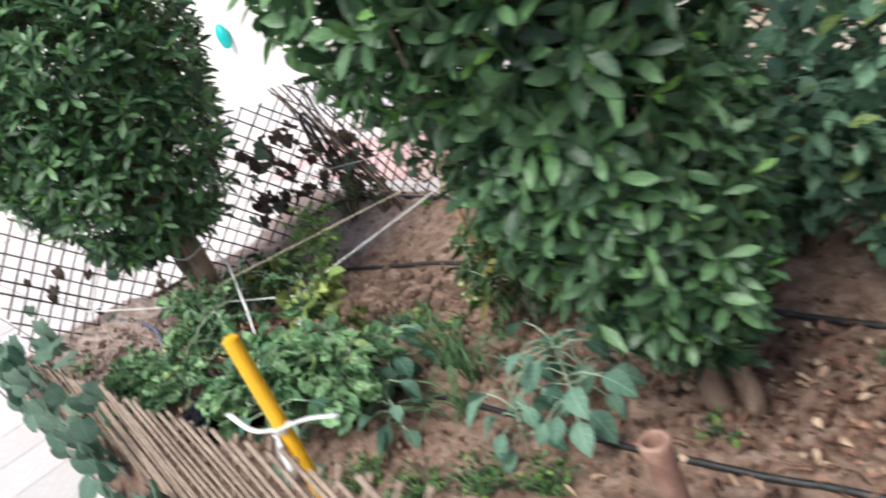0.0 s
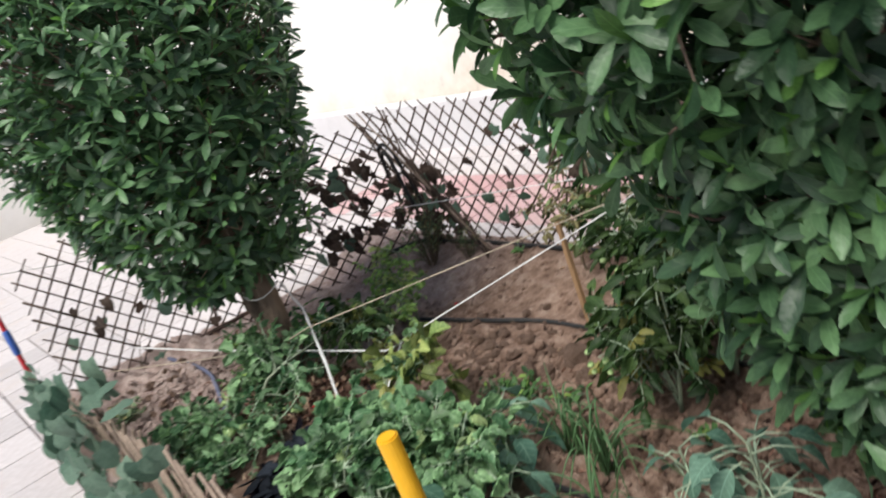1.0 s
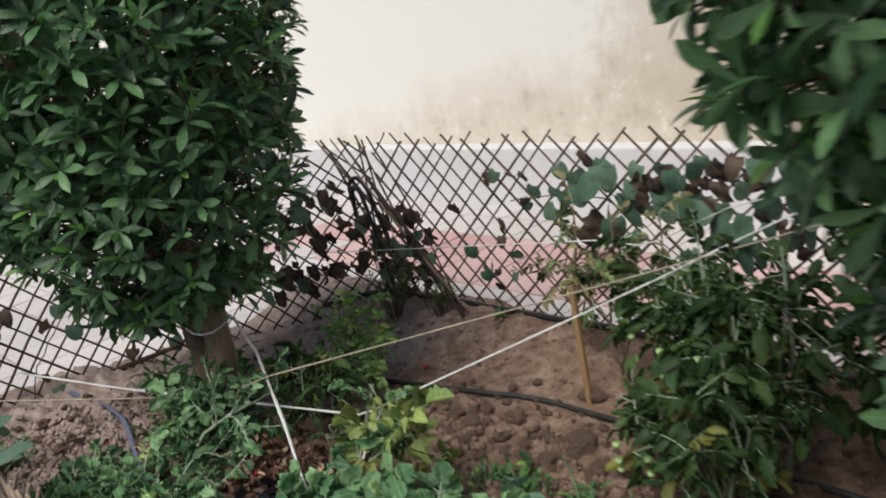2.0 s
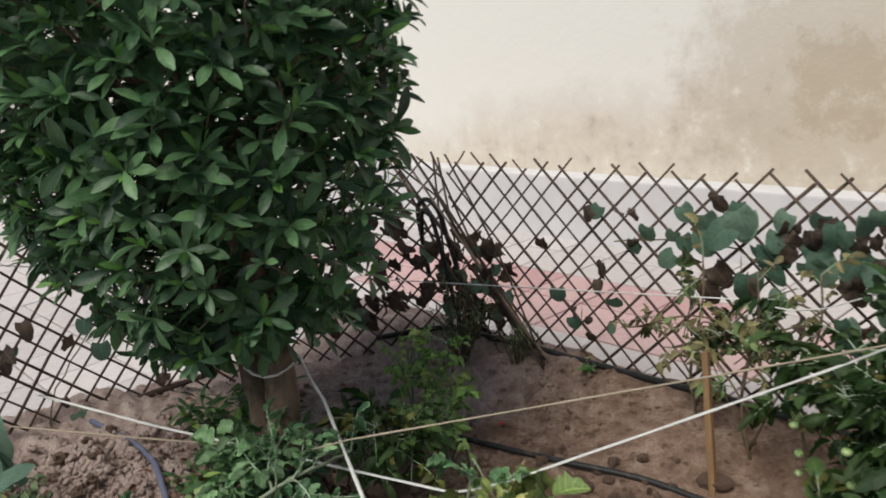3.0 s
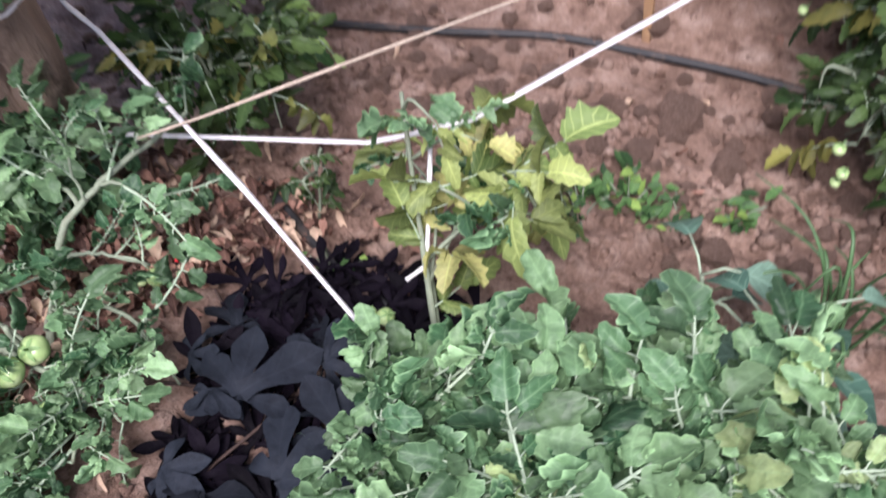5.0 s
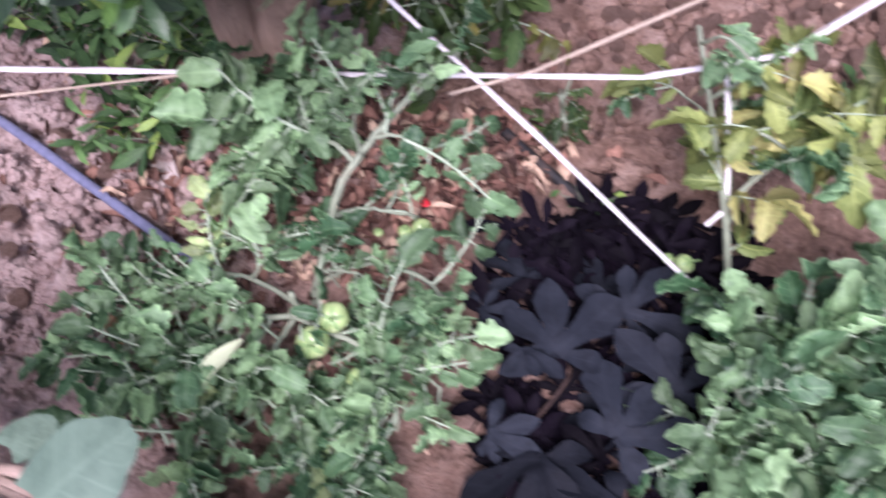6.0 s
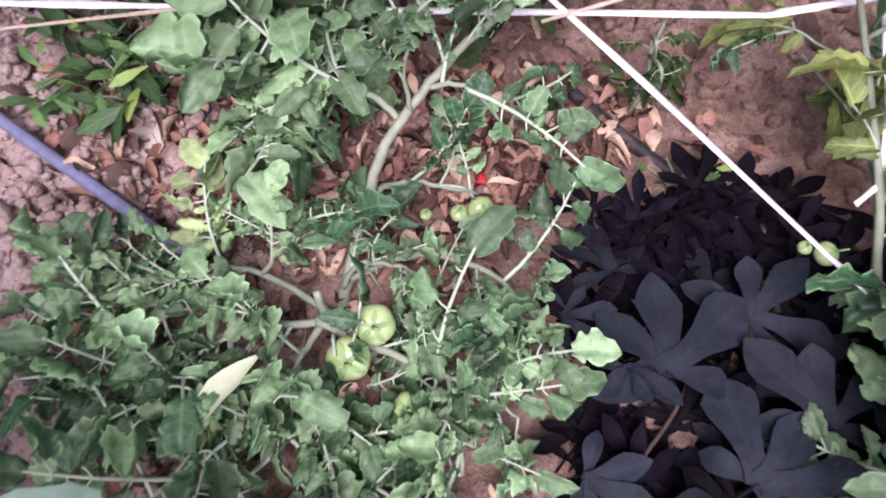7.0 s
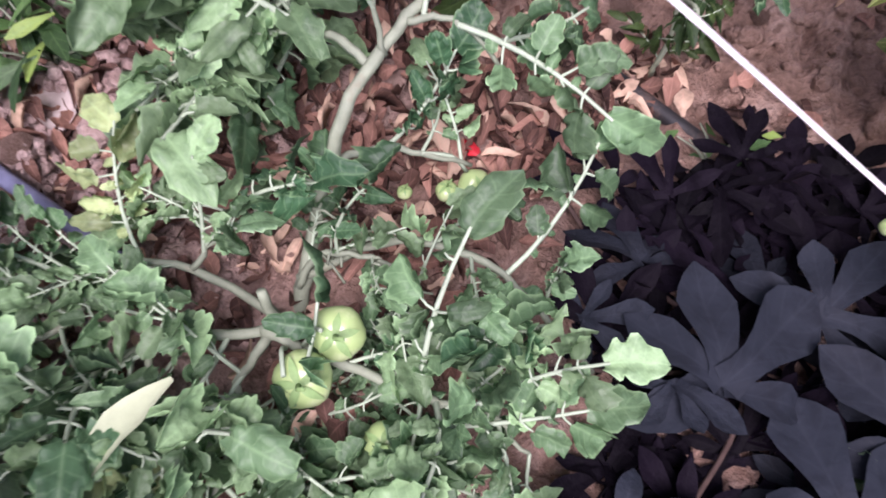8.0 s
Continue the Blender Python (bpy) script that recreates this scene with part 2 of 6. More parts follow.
def wall_material():
    m, n, l, b = material("stained_white_plaster", 0.85, 0.25)
    tc = n.new("ShaderNodeTexCoord")
    sep = n.new("ShaderNodeSeparateXYZ")
    l.new(tc.outputs["Object"], sep.inputs[0])
    big = noise_node(n, l, 0.9, 6, 0.65)
    mid = noise_node(n, l, 5, 6, 0.7)
    # damp rising from the foot, higher towards the pilaster
    hx = n.new("ShaderNodeMapRange")
    hx.inputs[1].default_value, hx.inputs[2].default_value = -7.0, -2.0
    hx.inputs[3].default_value, hx.inputs[4].default_value = 0.55, 1.25
    l.new(sep.outputs[0], hx.inputs[0])
    wob = n.new("ShaderNodeMath")
    wob.operation = "MULTIPLY_ADD"
    wob.inputs[1].default_value, wob.inputs[2].default_value = 1.1, -0.55
    l.new(big.outputs[0], wob.inputs[0])
    top = n.new("ShaderNodeMath")
    l.new(hx.outputs[0], top.inputs[0])
    l.new(wob.outputs[0], top.inputs[1])
    dif = n.new("ShaderNodeMath")
    dif.operation = "SUBTRACT"
    l.new(top.outputs[0], dif.inputs[0])
    l.new(sep.outputs[2], dif.inputs[1])
    damp = n.new("ShaderNodeMapRange")
    damp.inputs[1].default_value, damp.inputs[2].default_value, damp.inputs[4].default_value = -0.12, 0.35, 0.62
    l.new(dif.outputs[0], damp.inputs[0])
    dc = ramp_node(n, [(0.34, (0.34, 0.26, 0.19)), (0.42, (0.54, 0.43, 0.32)), (0.6, (0.66, 0.56, 0.45)), (0.66, (0.82, 0.77, 0.68))])
    l.new(mid.outputs[0], dc.inputs[0])
    c = mix_color(n, l, (0.82, 0.79, 0.75), dc.outputs[0], damp.outputs[0])
    # a large peeling damp patch beside the pilaster
    gap = n.new("ShaderNodeVectorMath")
    gap.operation = "SUBTRACT"
    gap.inputs[1].default_value = (PATCH_X, -0.1, PATCH_Z)
    l.new(tc.outputs["Object"], gap.inputs[0])
    size = n.new("ShaderNodeVectorMath")
    size.operation = "MULTIPLY"
    size.inputs[1].default_value = (0.85, 0.0, 1.15)
    l.new(gap.outputs[0], size.inputs[0])
    far = n.new("ShaderNodeVectorMath")
    far.operation = "LENGTH"
    l.new(size.outputs[0], far.inputs[0])
    ragged = n.new("ShaderNodeMath")
    ragged.operation = "MULTIPLY_ADD"
    ragged.inputs[1].default_value = 1.5
    l.new(mid.outputs[0], ragged.inputs[0])
    l.new(far.outputs["Value"], ragged.inputs[2])
    halo = n.new("ShaderNodeMapRange")
    halo.inputs[1].default_value, halo.inputs[2].default_value = 1.75, 1.35
    halo.inputs[4].default_value = 0.6
    l.new(ragged.outputs[0], halo.inputs[0])
    c = mix_color(n, l, c, (0.55, 0.47, 0.38), halo.outputs[0])
    bare = n.new("ShaderNodeMapRange")
    bare.inputs[1].default_value, bare.inputs[2].default_value = 1.08, 0.93
    bare.inputs[4].default_value = 0.5
    l.new(ragged.outputs[0], bare.inputs[0])
    c = mix_color(n, l, c, (0.48, 0.39, 0.28), bare.outputs[0])
    l.new(c, b.inputs["Base Color"])
    bump(n, l, b, mid.outputs[0], 0.3, 0.02)
    return m


PATCH_X, PATCH_Z = -2.3, 0.95
WALL = wall_material()
PLASTER = plain("white_plaster", (0.80, 0.77, 0.74), 0.85, 0.25, 3, 0.06, 0.15, 0.01, dirt=(0.68, 0.62, 0.56), dirt_scale=1.2, dirt_from=0.52)
PLINTH = plain("white_plinth", (0.64, 0.62, 0.64), 0.8, 0.3, 6, 0.08, 0.15, 0.01)
BEIGE = plain("beige_plaster", (0.62, 0.52, 0.42), 0.85, 0.25, 4, 0.12, 0.2, 0.01)
PAVE = plain("paving_bed", (0.5, 0.45, 0.43), 0.9, 0.2, 20, 0.25, 0.3, dirt=(0.4, 0.33, 0.28), dirt_scale=3)


def tile_material(name, lo, hi):
    m, n, l, b = material(name, 0.75, 0.3)
    g = n.new("ShaderNodeObjectInfo")
    r = ramp_node(n, [(0.0, lo), (1.0, hi)])
    l.new(g.outputs["Random"], r.inputs[0])
    t = noise_node(n, l, 22, 5, 0.7)
    d = noise_node(n, l, 2.5, 5, 0.65)
    fr = ramp_node(n, [(0.3, (0.82, 0.8, 0.78)), (0.7, (1.05, 1.05, 1.05))])
    l.new(t.outputs[0], fr.inputs[0])
    c = mix_color(n, l, r.outputs[0], fr.outputs[0], 0.8, "MULTIPLY")
    mr = n.new("ShaderNodeMapRange")
    mr.inputs[1].default_value, mr.inputs[2].default_value, mr.inputs[4].default_value = 0.55, 0.72, 0.5
    l.new(d.outputs[0], mr.inputs[0])
    c = mix_color(n, l, c, (0.55, 0.46, 0.4), mr.outputs[0])
    l.new(c, b.inputs["Base Color"])
    bump(n, l, b, t.outputs[0], 0.2, 0.004)
    return m


TILE_WHITE = tile_material("pale_paver", (0.50, 0.46, 0.47), (0.62, 0.57, 0.58))
TILE_PINK = tile_material("pink_paver", (0.47, 0.29, 0.30), (0.58, 0.40, 0.41))


# ---- mesh helpers ----
def mesh_from(name, verts, faces, mat, uvs=None, smooth=True, second=None, second_faces=None):
    me = bpy.data.meshes.new(name)
    me.from_pydata(verts, [], faces)
    if uvs is not None:
        layer = me.uv_layers.new(name="UVMap")
        idx = np.empty(len(me.loops), dtype=np.int32)
        me.loops.foreach_get("vertex_index", idx)
        layer.data.foreach_set("uv", np.asarray(uvs, dtype=np.float32)[idx].ravel())
    me.materials.append(mat)
    if second:
        me.materials.append(second)
        for i in second_faces:
            me.polygons[i].material_index = 1
    if smooth:
        me.polygons.foreach_set("use_smooth", np.ones(len(me.polygons), dtype=bool))
    me.update()
    return me


def hung(name, me, parent=None, m=None, label=""):
    ob = new(name, me)
    ob.parent = parent
    if m is not None:
        ob.matrix_basis = m
    return tagged(ob, label)


def part(name, bm, mat, parent, label="", smooth=False):
    me = bpy.data.meshes.new(name)
    bm.to_mesh(me)
    bm.free()
    me.materials.append(mat)
    if smooth:
        me.polygons.foreach_set("use_smooth", np.ones(len(me.polygons), dtype=bool))
    return hung(name, me, parent, None, label)


def thing(name, at, label, category, group="", kind=""):
    ob = new(name)
    ob.empty_display_size = 0.05
    ob.location = at
    return tagged(ob, label, category, group, kind)


def smooth_path(points, n=6):
    """Catmull-Rom through the points."""
    p = [Vector(q) for q in points]
    if len(p) < 3:
        return [p[0].lerp(p[-1], i / (n * 2)) for i in range(n * 2 + 1)]
    p = [p[0] * 2 - p[1]] + p + [p[-1] * 2 - p[-2]]
    out = []
    for i in range(1, len(p) - 2):
        a, b, c, d = p[i - 1:i + 3]
        for k in range(n):
            t = k / n
            out.append(0.5 * ((2 * b) + (c - a) * t + (2 * a - 5 * b + 4 * c - d) * t * t + (3 * b - a - 3 * c + d) * t ** 3))
    return out + [p[-2]]


def sweep(path, radii, sides=6, flat=1.0, twist=0.0, rough=0.0, rng=None, caps=True):
    """Vertices and faces of a tube along a path, with a radius for each point. flat squeezes its section."""
    path = [Vector(q) for q in path]
    n = len(path)
    if isinstance(radii, (int, float)):
        radii = [radii] * n
    verts, faces = [], []
    side = None
    for i, q in enumerate(path):
        d = (path[min(i + 1, n - 1)] - path[max(i - 1, 0)]).normalized()
        if side is None:
            side = d.cross(Vector((0, 0, 1)))
            if side.length < 0.05:
                side = d.cross(Vector((1, 0, 0)))
        side = (side - d * side.dot(d)).normalized()
        up = d.cross(side)
        for k in range(sides):
            a = 2 * math.pi * k / sides + twist * i
            r = radii[i] * (1 + (rng.uniform(-rough, rough) if rng else 0))
            verts.append(q + side * (math.cos(a) * r) + up * (math.sin(a) * r * flat))
    for i in range(n - 1):
        for k in range(sides):
            k2 = (k + 1) % sides
            faces.append((i * sides + k, i * sides + k2, (i + 1) * sides + k2, (i + 1) * sides + k))
    if caps:
        faces.append(tuple(range(sides))[::-1])
        faces.append(tuple(range((n - 1) * sides, n * sides)))
    return verts, faces


def join(parts):
    V, F = [], []
    for v, f in parts:
        o = len(V)
        V += [tuple(q) for q in v]
        F += [tuple(i + o for i in q) for q in f]
    return V, F


def tube_part(name, path, radii, mat, parent=None, label="", sides=6, flat=1.0, twist=0.0, rough=0.0, rng=None):
    v, f = sweep(path, radii, sides, flat, twist, rough, rng)
    return hung(name, mesh_from(name, v, f, mat), parent, None, label)


# ---- leaf shapes ----
def heart(length, width, seed=0, droop=0.25, wave=0.03):
    """A round leaf with a notch at the stalk and a short tip; slightly wavy."""
    r = random.Random(seed)
    V, F, U = [], [], []
    rows = 9
    ph, tilt = r.uniform(0, 6), r.uniform(-0.15, 0.3)
    for i in range(rows + 1):
        t = i / rows
        w = math.sqrt(max(0.0, 1 - ((0.36 - t) / 0.5) ** 2)) if t < 0.36 else math.sqrt(max(0.0, 1 - ((t - 0.36) / 0.66) ** 2)) * (1 - 0.18 * max(0, t - 0.6) / 0.4)
        w *= width / 2 * r.uniform(0.95, 1.05)
        for s in (-1, -0.55, 0, 0.55, 1):
            e = abs(s)
            V.append((s * w, length * t - 0.13 * length * e ** 1.4 * (1 - t) ** 2, -droop * length * t * t + e * w * tilt + wave * width * math.sin(9 * t + ph + 2.5 * s) * e))
            U.append((t, 0.5 + s / 2))
    for i in range(rows):
        for k in range(4):
            q = i * 5 + k
            F.append((q, q + 1, q + 6, q + 5))
    return V, F, U


def leaflet(length, width, seed=0, curl=0.5):
    """A tomato leaflet: rounded, a few blunt lobes, puckered between the veins, the rim rolled up or under."""
    r = random.Random(seed)
    rows, cols = 12, (-1, -0.66, -0.33, 0, 0.33, 0.66, 1)
    V, F, U = [], [], []
    fold, roll, twist = r.uniform(-0.1, 0.9), r.uniform(-1.4, 1.5), r.uniform(-1.0, 1.0)
    ph, lobes = r.uniform(0, 6.28), r.choice((2.5, 3.0, 3.5))
    off = Vector((r.uniform(0, 50), r.uniform(0, 50), 0))
    for i in range(rows + 1):
        t = i / rows
        base = math.sqrt(max(0.0, 1 - ((t - 0.47) / 0.53) ** 2)) * (1 - 0.2 * max(0.0, t - 0.5)) + 0.04
        y0, z0 = length * t, -curl * length * t * t
        for s in cols:
            e = abs(s)
            w = base * width / 2 * (1 + 0.12 * math.sin(2 * math.pi * lobes * t + ph + (0.8 if s > 0 else 0)) * (e > 0.5) * min(1, 3 * t))
            x = s * w * (1 - 0.16 * abs(roll) * (e > 0.9))
            pucker = 0.26 * width * noise.noise(Vector((s * w / width * 5, t * length / width * 4.5, 0)) + off)
            V.append((x, y0 + 0.035 * length * e * math.sin(2 * math.pi * lobes * t + ph), z0 + e ** 1.3 * w * fold + (e > 0.9) * w * roll * 0.6 + s * w * twist * t + pucker * (0.35 + e)))
            U.append((t, 0.5 + s / 2))
    n = len(cols)
    for i in range(rows):
        for k in range(n - 1):
            q = i * n + k
            F.append((q, q + 1, q + n + 1, q + n))
    return V, F, U


def blade(length, width, rows=5, droop=0.25, fold=0.25, shape="obovate", wave=0.0, seed=0):
    """A leaf blade from the origin along +y with its face up +z; a row of three points each step."""
    r = random.Random(seed)
    V, F, U = [], [], []
    for i in range(rows + 1):
        t = i / rows
        if shape == "obovate":
            w = math.sin(math.pi * min(1, t ** 1.8 * 0.93 + 0.035)) ** 0.8
        elif shape == "heart":
            w = (1 - t) ** 0.62 * (1.0 if t > 0.03 else 0.5) * 1.02 if t > 0.12 else 0.78 + 1.2 * t
        elif shape == "strap":
            w = 1 - t ** 3 * 0.95
        else:
            w = math.sin(math.pi * (t * 0.94 + 0.05)) ** 0.9
        w *= width / 2
        y = length * t
        z = -droop * length * t * t
        j = r.uniform(-wave, wave) * width
        j2 = r.uniform(-wave, wave) * width
        back = -0.16 * length if shape == "heart" and i == 0 else 0
        V += [(-w, y + back, z + fold * w + j), (0, y, z), (w, y + back, z + fold * w + j2)]
        U += [(t, 0), (t, 0.5), (t, 1)]
    for i in range(rows):
        for k in range(2):
            a = i * 3 + k
            F.append((a, a + 1, a + 4, a + 3))
    return V, F, U


def lobed(length, width, teeth=3, seed=0, curl=0.3):
    """A tomato leaflet: softly lobed edge, folded along the midrib, rolled edges and a curled tip."""
    r = random.Random(seed)
    rows = teeth * 2 + 2
    V, F, U = [], [], []
    fold, roll, twist = r.uniform(-0.3, 0.9), r.uniform(-1.3, 1.0), r.uniform(-1.0, 1.0)
    for i in range(rows + 1):
        t = i / rows
        w = math.sin(math.pi * min(1, t * 0.9 + 0.09)) ** 0.62 * width / 2
        w *= (1.1 if i % 2 else 0.84) * r.uniform(0.9, 1.1)
        y, z = length * t, -curl * length * t * t
        lag = 0.05 * length * (i % 2)
        for k, s in enumerate((-1, -0.55, 0, 0.55, 1)):
            e = abs(s)
            V.append((s * w * (1 - 0.12 * abs(roll) * (e > 0.9)), y + lag * e, z + e * w * fold + (e > 0.9) * w * roll * 0.6 + s * w * twist * t))
            U.append((t, 0.5 + s / 2))
    for i in range(rows):
        for k in range(4):
            q = i * 5 + k
            F.append((q, q + 1, q + 6, q + 5))
    return V, F, U


def moved(shape, m):
    V, F, U = shape
    return [tuple(m @ Vector(v)) for v in V], F, U


def joined_leaves(shapes):
    V, F, U = [], [], []
    for v, f, u in shapes:
        o = len(V)
        V += v
        F += [tuple(i + o for i in q) for q in f]
        U += u
    return V, F, U


def compound_leaf(seed, length=0.16, pairs=3, width=0.05, curl=0.35):
    """A tomato leaf: a bent stalk with pairs of lobed leaflets and one at the tip."""
    r = random.Random(seed)
    bend = r.uniform(0.15, 0.5)
    side = r.uniform(-0.2, 0.2)

    def at(t):
        return Vector((side * length * t * t, length * t, 0.12 * length * t - bend * length * t * t))
    shapes = []
    v, f = sweep([at(i / 5) for i in range(6)], [0.0026 * (1 - 0.11 * i) for i in range(6)], 5, caps=False)
    shapes.append(([tuple(q) for q in v], f, [(0.5, 0.5)] * len(v)))
    for i in range(pairs):
        t = 0.32 + 0.5 * i / max(1, pairs - 1)
        for s in (-1, 1):
            if r.random() < 0.08:
                continue
            size = (0.6 + 0.5 * t) * r.uniform(0.75, 1.2)
            lf = lobed(width * 1.35 * size, width * size, 2 if size < 0.75 else 3, r.randrange(10 ** 6), curl * r.uniform(0.3, 1.8))
            m = Matrix.Translation(at(t)) @ pose(0, 0, 0, r.uniform(-65, 35), s * r.uniform(-35, 60), -s * r.uniform(35, 95))
            shapes.append(moved(lf, m))
        if r.random() < 0.6:
            lf = lobed(width * 0.6, width * 0.36, 2, r.randrange(10 ** 6), curl)
            shapes.append(moved(lf, Matrix.Translation(at(t - 0.1)) @ pose(0, 0, 0, r.uniform(-20, 20), 0, r.choice((-70, 70)))))
    lf = lobed(width * 1.7, width * 1.25, 3, r.randrange(10 ** 6), curl * r.uniform(0.5, 1.6))
    shapes.append(moved(lf, Matrix.Translation(at(0.97)) @ pose(0, 0, 0, r.uniform(-40, 0), r.uniform(-20, 20), r.uniform(-15, 15))))
    return joined_leaves(shapes)


def fine_leaf(seed, length=0.15, pairs=4, width=0.03, curl=0.5):
    """A tomato leaf seen close: a bent pale stalk, stalked rounded leaflets well apart, tiny ones between them."""
    r = random.Random(seed)
    bend, side = r.uniform(-0.1, 0.55), r.uniform(-0.35, 0.35)

    def at(t):
        return Vector((side * length * t * t, length * t, 0.15 * length * t - bend * length * t * t))
    shapes = []

    def stalked(p, q, rad):
        v, f = sweep([p, p.lerp(q, 0.5) + Vector((0, 0, 0.002)), q], [rad, rad * 0.8, rad * 0.7], 5, caps=False)
        return [tuple(k) for k in v], f, [(0.5, 0.5)] * len(v)
    v, f = sweep([at(i / 5) for i in range(6)], [0.0042 * (1 - 0.1 * i) for i in range(6)], 5, caps=False)
    shapes.append(([tuple(q) for q in v], f, [(0.5, 0.5)] * len(v)))
    leaves = []
    for i in range(pairs):
        t = 0.3 + 0.52 * i / max(1, pairs - 1) + r.uniform(-0.02, 0.02)
        for s in (-1, 1):
            if r.random() < 0.07:
                continue
            size = (0.55 + 0.6 * t) * r.uniform(0.7, 1.2)
            turn = -s * r.uniform(40, 85)
            d = Vector((-math.sin(radians(turn)), math.cos(radians(turn)), r.uniform(-0.3, 0.4)))
            p = at(t)
            q = p + d * r.uniform(0.008, 0.022)
            shapes.append(stalked(p, q, 0.002))
            leaves.append(moved(leaflet(width * 1.3 * size, width * size, r.randrange(10 ** 6), curl * r.uniform(0.0, 1.8)), Matrix.Translation(q) @ pose(0, 0, 0, r.uniform(-55, 35), s * r.uniform(-30, 45), turn)))
        for s in (-1, 1):
            if r.random() < 0.55:
                k = r.uniform(0.25, 0.45)
                leaves.append(moved(leaflet(width * 1.2 * k, width * k, r.randrange(10 ** 6), curl), Matrix.Translation(at(t - 0.07)) @ pose(0, 0, 0, r.uniform(-30, 30), 0, s * r.uniform(50, 85))))
    leaves.append(moved(leaflet(width * 1.75, width * 1.3, r.randrange(10 ** 6), curl * r.uniform(0.3, 1.4)), Matrix.Translation(at(0.97)) @ pose(0, 0, 0, r.uniform(-40, 10), r.uniform(-25, 25), r.uniform(-20, 20))))
    stalk_faces = sum(len(k[1]) for k in shapes)
    return joined_leaves(shapes + leaves), stalk_faces


def palm_leaf(seed, size=0.15, broad=1.0):
    """A sweet potato leaf: five rhombic lobes parted by narrow clefts, joined round the stalk, the outer ones swept back."""
    r = random.Random(seed)
    V, F, U = [(0, 0, 0)], [], [(0.0, 0.5)]
    rows = 8
    for a, k in ((0, 1.0), (-50, 0.88), (50, 0.88), (-104, 0.66), (104, 0.66)):
        k *= r.uniform(0.72, 1.25)
        turn = radians(a + r.uniform(-11, 11))
        c, q = math.cos(turn), math.sin(turn)
        L = size * 0.68 * k
        droop, roll, peak = r.uniform(0.0, 0.35), r.uniform(-0.25, 0.25), r.uniform(0.58, 0.76)
        first = len(V)
        for i in range(rows + 1):
            t = i / rows
            lobe = math.sin(0.5 * math.pi * t / peak) ** 2.2 if t < peak else ((1 - t) / (1 - peak)) ** 0.62
            w = size * 0.128 * broad * k * (0.5 * (1 - t) ** 3 + lobe) + 0.0008
            z = -droop * L * t * t + 0.004 * math.sin(7 * t + a)
            for s in (-1, -0.5, 0, 0.5, 1):
                if i == 0 and s == 0:
                    continue
                x, y = s * w * (1 + 0.05 * math.sin(11 * t + a)), L * t + 0.12 * w * abs(s)
                V.append((x * c - y * q, x * q + y * c, z + abs(s) * w * 0.2 + s * w * roll))
                U.append((t, 0.5 + s / 2))
        def at(i, j):
            if i == 0:
                return 0 if j == 2 else first + (j if j < 2 else j - 1)
            return first + 4 + (i - 1) * 5 + j
        for i in range(rows):
            for j in range(4):
                F.append((at(i, j), at(i, j + 1), at(i + 1, j + 1), at(i + 1, j)))
    stalk, f = sweep([(0, 0, 0), (0, -0.02, -0.03), (0.004, -0.03, -0.09)], 0.0022, 4, caps=False)
    return joined_leaves([(V, F, U), ([tuple(q) for q in stalk], f, [(0.5, 0.2)] * len(stalk))])


def leaf_mass(name, shape, frames, mat):
    """One mesh of many copies of a leaf shape, each with its own matrix (n x 4 x 4)."""
    V, F, U = shape
    V = np.c_[np.array(V, float), np.ones(len(V))]
    M = np.asarray(frames, float)
    P = np.einsum("nij,vj->nvi", M, V)[:, :, :3].reshape(-1, 3)
    F = np.array(F)
    idx = (F[None] + (np.arange(len(M)) * len(V))[:, None, None]).reshape(-1, F.shape[1])
    me = bpy.data.meshes.new(name)
    me.vertices.add(len(P))
    me.vertices.foreach_set("co", P.astype(np.float32).ravel())
    me.loops.add(idx.size)
    me.loops.foreach_set("vertex_index", idx.ravel().astype(np.int32))
    me.polygons.add(len(idx))
    me.polygons.foreach_set("loop_start", np.arange(0, idx.size, F.shape[1], dtype=np.int32))
    me.polygons.foreach_set("use_smooth", np.ones(len(idx), dtype=bool))
    layer = me.uv_layers.new(name="UVMap")
    uv = np.tile(np.array(U, np.float32), (len(M), 1))
    layer.data.foreach_set("uv", uv[idx.ravel()].ravel())
    me.update(calc_edges=True)
    me.materials.append(mat)
    return me


def aim(at, out, spin, size, lift=0.0):
    """A matrix that sets +y along out, leaning, +z as near up as it goes, turned about itself by spin."""
    y = Vector(out).normalized()
    x = y.cross(Vector((0, 0, 1)))
    if x.length < 0.05:
        x = Vector((1, 0, 0))
    x.normalize()
    z = x.cross(y)
    m = Matrix((x, y, z)).transposed().to_4x4()
    return Matrix.Translation(at) @ m @ pose(0, 0, 0, lift, spin, 0) @ Matrix.Scale(size, 4)


# ---- the ground ----
def lattice_noise(x, y, scale, seed):
    """Smooth value noise on arrays, 0 to 1."""
    g = np.random.RandomState(seed).rand(256, 256)
    u, v = x * scale + 1000, y * scale + 1000
    i, j = np.floor(u).astype(int), np.floor(v).astype(int)
    fu, fv = u - i, v - j
    fu, fv = fu * fu * (3 - 2 * fu), fv * fv * (3 - 2 * fv)
    def at(a, b):
        return g[a % 256, b % 256]
    return (at(i, j) * (1 - fu) + at(i + 1, j) * fu) * (1 - fv) + (at(i, j + 1) * (1 - fu) + at(i + 1, j + 1) * fu) * fv


